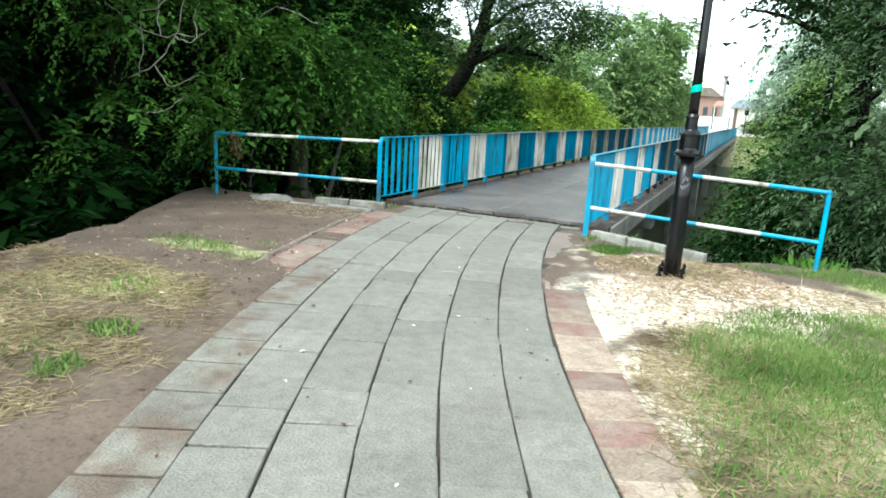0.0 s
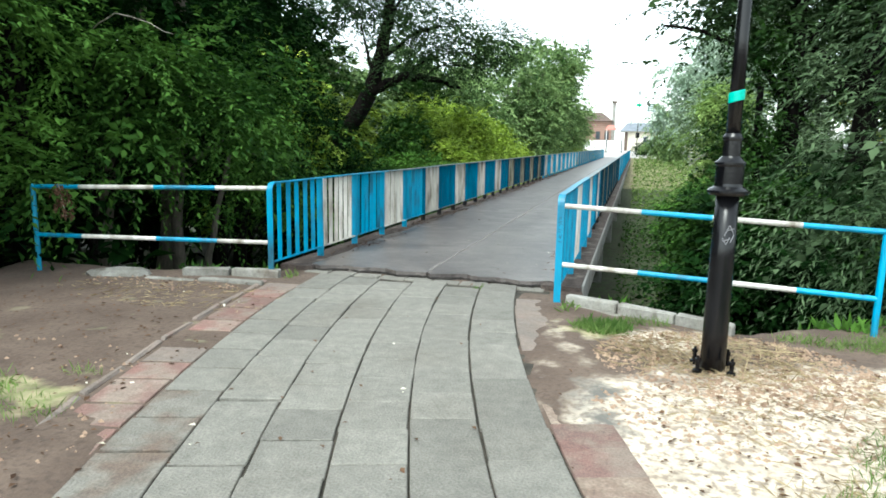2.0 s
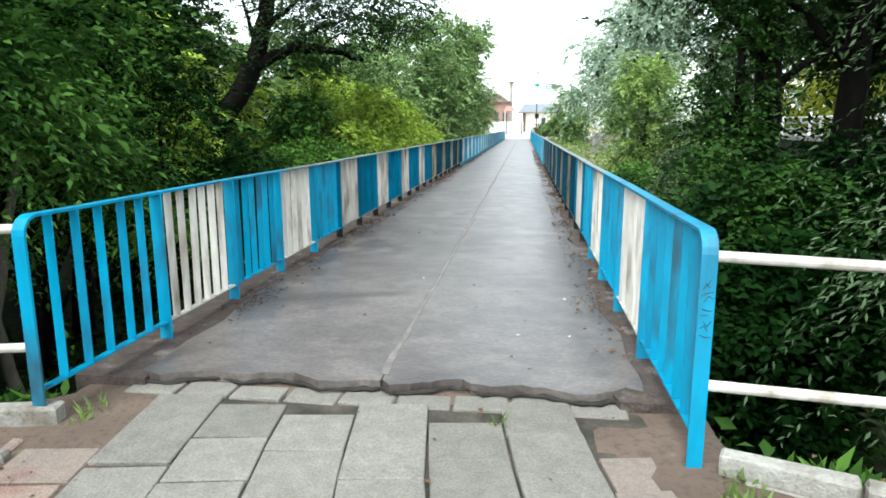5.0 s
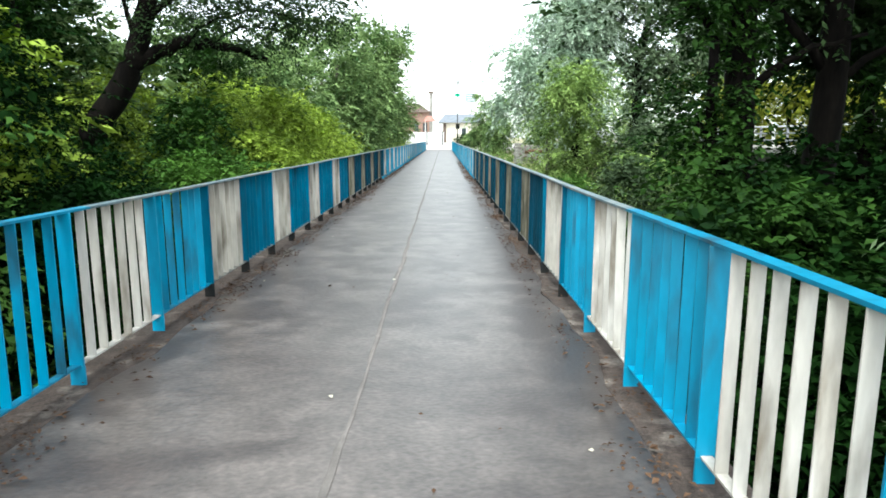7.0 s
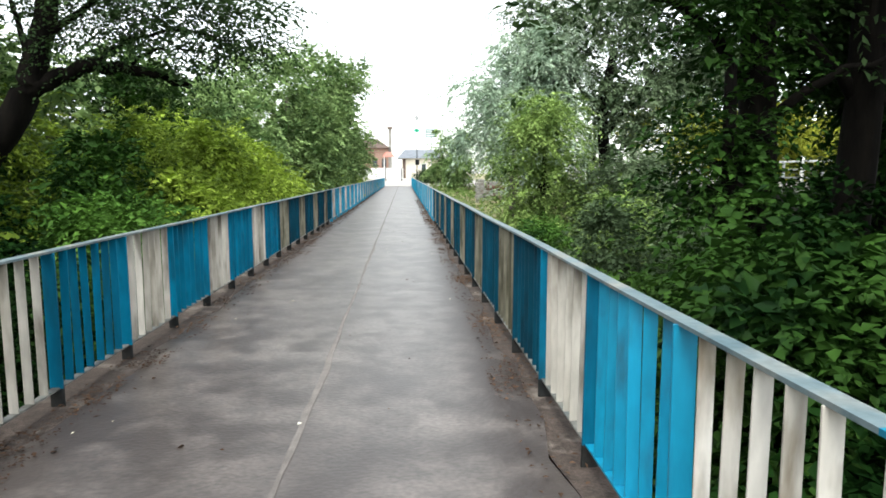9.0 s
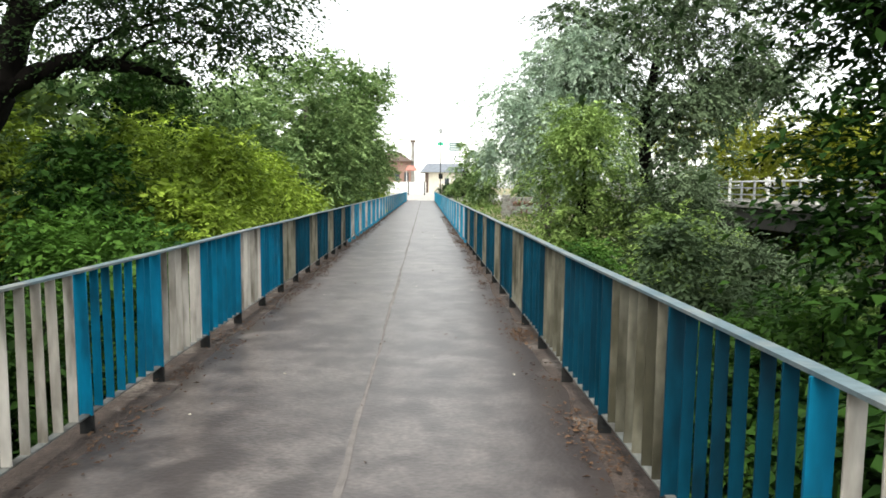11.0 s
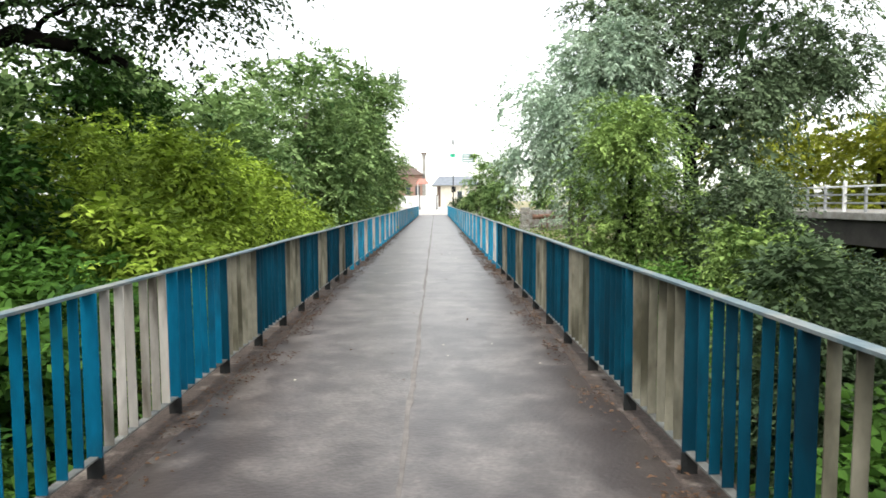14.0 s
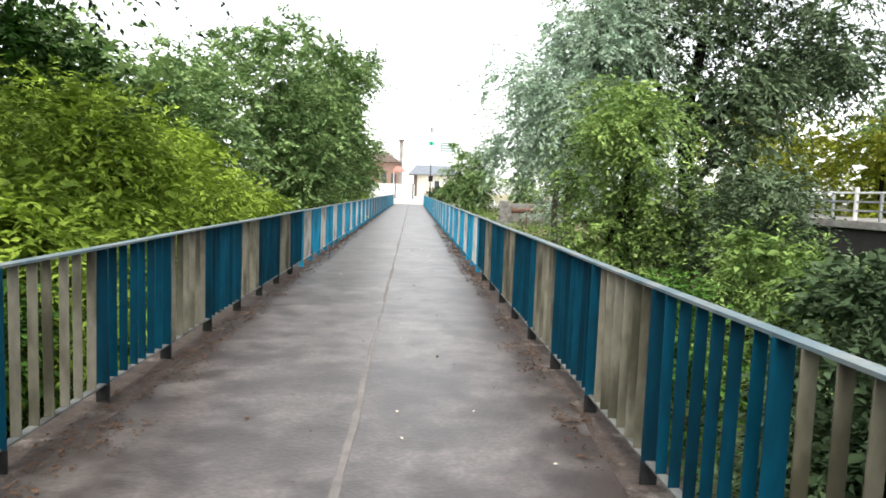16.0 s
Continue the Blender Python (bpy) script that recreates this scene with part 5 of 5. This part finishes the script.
litter("edge_litter", "clumps of brown leaf debris under the railings", CLUMPS, L_LITTER, 0.026, 18)
litter("fallen_leaves", "brown fallen leaves gathered along the deck edges", ((-5.3, -4.95, 9.6, 40, 0.125, 700), (-2.5, -2.2, 9.6, 40, 0.125, 900), (-5.0, -2.4, 9.4, 45, 0.118, 70), (-7.5, -4.4, 2, 8.3, -1, 900), (-1.4, 0.2, 5, 8, -1, 260), (-5.0, -3.6, 2, 5, -1, 260), (-3.9, -1.2, 2, 9, 0.063, 70)), L_LITTER, 0.035, 8)
litter("paper_scraps", "small pale scraps lying on the asphalt", ((-5.0, -2.4, 9.5, 50, 0.118, 60), (-4.5, -1, 2, 9, 0.063, 16), (-6.5, -4.2, 3, 8, -1, 16)), L_PALE, 0.035, 9)


def dead_branches():
    rng = np.random.default_rng(44)
    t = tagged(empty("dead_branch", (-8.5, 7.0, 1.75)), "bare pale dead branches in front of dark foliage", "branch")
    for k, (p, r) in enumerate((([(0, 0, 0), (0.7, -0.2, 0.15), (1.2, -0.3, 0.5), (1.5, -0.4, 0.95)], 0.016), ([(0.7, -0.2, 0.15), (1.1, -0.3, -0.1), (1.7, -0.4, 0.05)], 0.012), ([(1.2, -0.3, 0.5), (1.6, -0.4, 0.45), (2.0, -0.5, 0.6)], 0.009), ([(0.3, -0.1, 0.05), (0.5, -0.2, 0.6), (0.4, -0.2, 1.1)], 0.011), ([(0.0, -0.1, 0.9), (0.9, -0.3, 0.85), (1.5, -0.4, 1.2), (2.2, -0.4, 1.25)], 0.012), ([(-0.6, 0, 1.2), (0.1, -0.1, 0.75), (0.8, -0.2, 0.55), (1.7, -0.4, 0.5)], 0.014), ([(0.8, -0.2, 0.55), (0.9, -0.25, 0.95), (1.2, -0.3, 1.5)], 0.01), ([(0.5, -0.2, -0.5), (1.0, -0.3, -0.42), (1.5, -0.4, -0.2)], 0.011), ([(0.6, 2.0, 1.1), (1.2, 1.9, 1.2), (1.9, 1.8, 0.95)], 0.012), ([(1.7, -0.4, 0.5), (1.65, -0.4, 0.75), (1.8, -0.45, 0.9)], 0.007))):
        q = smooth_path(p, 4, 0.015, rng)
        part("twig", tube(bmesh.new(), q, list(np.linspace(r * 0.7, r * 0.25, len(q))), 6), M_TWIG, t)


dead_branches()


def dried_leaves():
    rng = np.random.default_rng(52)
    t = tagged(empty("dried_leaf_bunch", (-7.62, 8.1, 0.98)), "bunch of dried brown leaves hanging on the guard rail", "leaves")
    part("twig", tube(bmesh.new(), [(0.0, -0.02, 0.06), (0.05, -0.04, -0.1), (0.1, -0.04, -0.3)], [0.006, 0.005, 0.003], 6), M_TWIG, t)
    n = 90
    k = rng.random(n)
    pos = np.stack([0.1 * k + rng.normal(0, 0.05, n), -0.03 + rng.normal(0, 0.04, n), 0.05 - 0.34 * k], 1)
    al = unit(np.stack([rng.normal(0, 0.5, n), rng.normal(0, 0.5, n), -0.9 + rng.normal(0, 0.3, n)], 1))
    sd = unit(np.cross(al, unit(rng.normal(0, 1, (n, 3)))))
    size = 0.07 * (0.6 + 0.7 * rng.random(n))
    place("leaves", leaf_mesh("leaves", pos, al, sd, np.cross(al, sd), size, size * 0.45, L_LITTER), t)


dried_leaves()


# ---- the far end of the bridge ----
def far_end():
    ys = np.linspace(86.02, 104, 19)
    v, f = [], []
    for i, y in enumerate(ys):
        for x in np.linspace(-12, 6, 10):
            v.append((x, y, float(ground_z(x, y)) + (0.03 if -6 < x < -1.5 else 0.012)))
        if i:
            f += [((i - 1) * 10 + k, (i - 1) * 10 + k + 1, i * 10 + k + 1, i * 10 + k) for k in range(9)]
    tagged(place("pavement", mesh_of("pavement", v, f, M_STREET)), "pale paved street beyond the footbridge", "pavement", kind="structure")
    for x in (-5.3, -3.34):
        t = tagged(empty("bollard", (x, 91.5, 0.6)), "dark steel gate post at the end of the bridge", "post", "gate posts")
        part("shaft", lathe([(0.07, 0), (0.07, 1.55), (0.05, 1.6)], 10), M_BLACK, t)
        part("cap", lathe([(0.085, 1.59), (0.085, 1.63), (0.03, 1.68)], 10), M_BLACK, t)
    w = tagged(empty("white_fence", (-6.5, 98, 0.75)), "low white painted panel fence across the street", "fence")
    for k in range(5):
        part("panel", boxed(-2.6 + k * 1.2, -0.05, 0.05, -1.45 + k * 1.2, 0.05, 1.5, bevel=0.02), M_WHITEWALL, w)
        part("post", boxed(-2.66 + k * 1.2, -0.08, 0, -2.58 + k * 1.2, 0.08, 1.6, bevel=0.01), M_WHITEWALL, w)
    # cream house with a tin roof
    h = tagged(empty("house", (-0.8, 105, 0.7)), "low cream house with a grey hipped tin roof", "house")
    part("wall", boxed(-2.5, 0, 0, 2.9, 6, 3.05, bevel=0.02), M_PLASTER, h)
    bm = bmesh.new()
    q = [bm.verts.new(p) for p in ((-3.2, -0.6, 3.0), (3.5, -0.6, 3.0), (3.5, 6.6, 3.0), (-3.2, 6.6, 3.0), (-2.2, 1.6, 4.3), (2.4, 1.6, 4.3), (2.4, 4.4, 4.3), (-2.2, 4.4, 4.3))]
    for a in ((0, 1, 2, 3), (0, 1, 5, 4), (1, 2, 6, 5), (2, 3, 7, 6), (3, 0, 4, 7), (4, 5, 6, 7)):
        bm.faces.new([q[k] for k in a])
    part("roof", bm, M_ROOF, h)
    for x in (0.2, 1.6):
        win = part("window", boxed(x, -0.06, 1.2, x + 0.8, 0.02, 2.3, bevel=0.01), M_WHITEWALL, h)
        part("pane", boxed(x + 0.08, -0.075, 1.28, x + 0.72, -0.055, 2.22), M_GLASS, win)
    part("door", boxed(-2.45, -0.05, 0, -2.0, 0.02, 2.9, bevel=0.01), M_BROWN, h)
    # brick house with piers and brown roof
    b = tagged(empty("brick_house", (-8.2, 106, 0.7)), "brown brick house with a dark pitched roof behind trees", "house")
    part("wall", boxed(-6, 0, 0, 2.9, 8, 4.6, bevel=0.02), M_BRICK, b)
    bm = bmesh.new()
    q = [bm.verts.new(p) for p in ((-6.5, -0.5, 4.5), (3.2, -0.5, 4.5), (3.2, 8.5, 4.5), (-6.5, 8.5, 4.5), (-6.5, 4, 6.0), (1.2, 4, 6.0))]
    for a in ((0, 1, 5, 4), (1, 2, 5), (2, 3, 4, 5), (3, 0, 4), (0, 3, 2, 1)):
        bm.faces.new([q[k] for k in a])
    part("roof", bm, M_BROWN, b)
    part("chimney", boxed(2.9, 0.2, 0, 3.4, 0.9, 7.3, bevel=0.02), M_CONCRETE, b)
    part("chimney_cap", boxed(2.75, 0.05, 7.3, 3.55, 1.05, 7.55, bevel=0.02), M_BROWN, b)
    for x in (0.6, 1.9):
        win = part("window", boxed(x, -0.06, 1.7, x + 0.7, 0.02, 3.0, bevel=0.01), M_BROWN, b)
        part("pane", boxed(x + 0.08, -0.075, 1.78, x + 0.62, -0.055, 2.92), M_GLASS, win)
    for k in range(14):
        part("brick_course", boxed(-6.0, -0.02, 0.15 + k * 0.32, 2.9, 0.0, 0.17 + k * 0.32), M_MORTAR, b)
    # canopy on white posts
    c = tagged(empty("canopy", (-5.1, 102, 0.75)), "small faded red pitched canopy on white posts", "canopy")
    bm = bmesh.new()
    q = [bm.verts.new(p) for p in ((-0.9, -0.6, 3.1), (0.8, -0.6, 3.1), (0.8, 0.6, 3.1), (-0.9, 0.6, 3.1), (-0.5, 0, 3.75), (0.3, 0, 3.75))]
    for a in ((0, 1, 5, 4), (1, 2, 5), (2, 3, 4, 5), (3, 0, 4), (0, 3, 2, 1)):
        bm.faces.new([q[k] for k in a])
    part("roof", bm, M_REDROOF, c)
    for x in (-0.7, 0.6):
        part("post", lathe([(0.05, 0), (0.05, 3.12)], 8, (x, 0, 0)), M_WHITEWALL, c)
    # street lamp with a banner
    s = tagged(empty("street_lamp", (-1.45, 91.5, 0.6)), "slim dark street lamp with a green banner and a control box", "street lamp")
    part("pole", lathe([(0.10, 0), (0.09, 1.2), (0.06, 1.4), (0.045, 7.4)], 10), M_BLACK, s)
    part("banner", boxed(-0.35, -0.01, 6.0, 0.3, 0.01, 6.35), M_BANNER, s, "green hanging banner")
    part("banner_arm", boxed(-0.38, -0.015, 6.35, 0.33, 0.015, 6.38), M_BLACK, s)
    part("control_box", boxed(-0.22, -0.24, 2.0, 0.28, -0.06, 2.65, bevel=0.02), M_BLACK, s)
    part("lantern", lathe([(0.05, 7.4), (0.2, 7.5), (0.24, 7.9), (0.08, 8.05)], 10), M_GALV, s)
    g = tagged(empty("sign_board", (0.35, 92.5, 0.6)), "grey-green direction sign board on a steel pole", "sign")
    part("pole", lathe([(0.05, 0), (0.05, 6.5)], 8), M_GALV, g)
    part("board", boxed(-0.75, -0.06, 5.4, 0.75, -0.01, 6.45, bevel=0.01), M_SIGN, g)
    for k in range(3):
        part("text_bar", boxed(-0.6, -0.07, 5.6 + k * 0.28, 0.5 - 0.2 * k, -0.06, 5.68 + k * 0.28), M_WHITEWALL, g)


far_end()


def pipe_crossing():
    t = tagged(empty("stone_pier", (3.85, 70.2, -1.3)), "squat pier of pale stone blocks on the far bank", "pier")
    rng = np.random.default_rng(12)
    for k in range(8):
        for j in range(2):
            x = -0.37 + 0.37 * j + (0.05 if k % 2 else -0.05)
            part("block", boxed(x, -0.35, 0.02 + k * 0.29, x + 0.35, 0.35, 0.29 + k * 0.29, bevel=0.025), M_CONCRETE, t)
    w = tagged(empty("retaining_wall", (6.8, 71.2, -1.2)), "low pale block wall behind the pipe", "wall", kind="structure")
    part("wall_body", boxed(-2.5, 0.04, 0, 2.3, 0.4, 2.0, bevel=0.03), M_CONCRETE, w)
    for k in range(5):
        for j in range(10):
            part("block", boxed(-2.45 + j * 0.47 + (k % 2) * 0.1, 0.0, 0.06 + k * 0.39, -2.03 + j * 0.47 + (k % 2) * 0.1, 0.1, 0.41 + k * 0.39, bevel=0.02), M_CONCRETE, w)
    p = tagged(empty("pipeline", (4.4, 69.6, 0.25)), "thick rusty pipe on steel legs beside the bridge", "pipe")
    part("pipe", tube(bmesh.new(), [(0, 0, 0), (2, 0, 0.05), (4.4, 0, 0.0)], [0.2, 0.2, 0.2], 12), M_RUST, p)
    for x0, x1 in ((0.6, 1.15), (1.2, 1.2), (3.2, 3.2)):
        part("leg", tube(bmesh.new(), [(x0, 0, -0.15), (x1, 0, -2.2)], [0.05, 0.05], 8), M_RUST, p)


pipe_crossing()


def road_bridge():
    t = tagged(empty("road_bridge", (10.5, 0, 0)), "concrete road bridge with white steel parapet rails", "bridge")
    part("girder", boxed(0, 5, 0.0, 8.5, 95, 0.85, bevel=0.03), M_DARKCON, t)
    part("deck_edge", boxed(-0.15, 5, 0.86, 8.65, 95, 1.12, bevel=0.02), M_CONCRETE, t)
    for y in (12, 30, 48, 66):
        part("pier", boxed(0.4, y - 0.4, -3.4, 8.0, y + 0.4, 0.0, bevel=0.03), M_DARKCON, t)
    post = from_bm("parapet_post", boxed(-0.05, -0.05, 1.12, 0.05, 0.05, 2.15, bevel=0.01), M_WHITEWALL)
    grey = from_bm("parapet_post", boxed(-0.04, -0.04, 1.12, 0.04, 0.04, 2.0, bevel=0.01), M_GALV)
    for k in range(64):
        place("parapet_post", post if k % 3 == 0 else grey, t, pose(0, 6 + k * 1.1, 0))
    for z in (1.42, 1.70, 1.98):
        part("parapet_rail", boxed(-0.03, 5.5, z - 0.03, 0.03, 94, z + 0.03, bevel=0.008), M_WHITEWALL if z > 1.9 else M_GALV, t)
    part("far_parapet", boxed(8.4, 5.5, 1.5, 8.46, 94, 1.62, bevel=0.01), M_GALV, t)
    part("far_parapet", boxed(8.4, 5.5, 1.85, 8.46, 94, 1.95, bevel=0.01), M_GALV, t)


road_bridge()


def apartments():
    t = tagged(empty("apartment_building", (92, 122, 0)), "pale many-storeyed apartment building far behind the trees", "building")
    part("wall", boxed(-8, 0, 0, 22, 14, 30, bevel=0.05), M_PALE, t)
    part("roof", boxed(-8.3, -0.3, 30, 22.3, 14.3, 30.6, bevel=0.05), M_CONCRETE, t)
    pane = from_bm("window", boxed(-0.9, -0.1, -0.8, 0.9, 0.05, 0.8, bevel=0.03), M_GLASS)
    for fl in range(9):
        for k in range(9):
            place("window", pane, t, pose(-6 + k * 3.2, 0, 3 + fl * 3.0))


apartments()


# ---- the paved path, slab by slab ----
def path_point(s, off):
    """A point of the path, s metres along its middle joint and off metres to its right."""
    x, y, q, ds = -1.67, 2.28, 0.0, 0.05
    th = radians(27)
    while abs(q) < abs(s) - 1e-9:
        d = min(ds, abs(s) - abs(q)) * (1 if s >= 0 else -1)
        th = radians(27 - 2.6 * min(max(q, -1.0), 4.4) - 3.4 * min(max(q - 4.4, 0.0), 2.6))
        x -= math.sin(th) * d
        y += math.cos(th) * d
        q += d
    return x + math.cos(th) * off, y + math.sin(th) * off, th


def paving():
    rng = np.random.default_rng(31)
    t = tagged(empty("paved_path"), "curving path of square grey concrete slabs with red border slabs", "pavement", kind="structure")
    bed_v, bed_f = [], []
    ss = np.arange(-4.5, 7.6, 0.3)
    for i, s in enumerate(ss):
        for off in (-1.1, 1.475):
            x, y, _ = path_point(s, off)
            bed_v.append((x, min(y, 9.3), 0.036))
        if i:
            k = 2 * i
            bed_f.append((k - 2, k - 1, k + 1, k))
    place("joint_bed", mesh_of("joint_bed", bed_v, bed_f, M_JOINT), t)
    W = 0.376

    def slab(L, wd):
        bm = boxed(-wd / 2, -L / 2, -0.03, wd / 2, L / 2, 0.0, bevel=0.005)
        return bm
    mats = {}
    for nm, M, wd in (("slab", M_SLAB, W - 0.007), ("red_slab", M_RED, W - 0.02), ("dirt_slab", M_REDDIRT, W - 0.02), ("dusty_slab", M_DUSTY, W - 0.02), ("dirty_slab", M_SLAB_DIRTY, W - 0.007)):
        for L in (0.30, 0.376, 0.752):
            mats[nm, L] = [from_bm("slab", slab(L - cut * 0.65, wd - cut * 0.5), M) for cut in ((0.003, 0.006, 0.012) if nm in ("slab", "dirty_slab") else (0.010, 0.016, 0.024))]
    for col in range(-4, 4):
        off = (col + 0.5) * W
        s = -4.2 + rng.random() * 0.3
        red = col in (-4, 3)
        # outer columns run longer or shorter round the bend
        while s < 7.25:
            L = 0.752 if not red and rng.random() < 0.16 else (0.376 if not red or rng.random() < 0.6 else 0.30)
            x, y, th = path_point(s + L / 2, off)
            s += L
            if y > 9.03 or (y > 8.55 and (x < -5.05 or x > -2.45)) or y < -2.2:
                continue
            if red and col == -4 and rng.random() < (0.8 if y < 4.6 else 0.12):
                continue
            dusty = red and col == 3 and y > 7.2
            if red and col == 3 and 6.2 < y < 7.2:
                continue
            sink = -0.003 if red else 0.0
            me = mats["dusty_slab" if dusty or (col == -4 and rng.random() < 0.1) else ("red_slab" if rng.random() < (0.62 if col > 0 else 0.92) else "dirt_slab") if red else ("dirty_slab" if col == -3 and y < 5.6 else "slab"), L][int(rng.integers(3))]
            place(me.name.split(".")[0], me, t, pose(x + rng.normal(0, 0.0025), y, 0.056 + sink + rng.normal(0, 0.002), rng.normal(0, 0.2), rng.normal(0, 0.28), math.degrees(th) + rng.normal(0, 0.35)))
    # half-buried edging beside the red border
    for k in range(7):
        x, y, th = path_point(3.5 + k * 0.5, -4 * W - 0.05)
        bm = boxed(-0.026, -0.243, -0.08, 0.026, 0.243, 0.0, bevel=0.012)
        for v in bm.verts:
            v.co += Vector((rng.normal(0, 0.004), 0, rng.normal(0, 0.004)))
        place("edging", from_bm("edging", bm, M_DUSTY), t, pose(x, y, 0.061 + rng.normal(0, 0.004), rng.normal(0, 0.8), 0, math.degrees(th) + rng.normal(0, 1.0)))
    # broken slab strip before the asphalt lip
    for k in range(9):
        x = -5.0 + k * 0.31
        bm = boxed(-0.145, -0.09, -0.03, 0.145, 0.09 + 0.02 * math.sin(k * 2.1), 0.0, bevel=0.006)
        ob = part("slab", bm, M_SLAB, t)
        ob.matrix_basis = pose(x, 9.12, 0.052 + rng.normal(0, 0.004), rng.normal(0, 1), rng.normal(0, 1), rng.normal(0, 2))


paving()
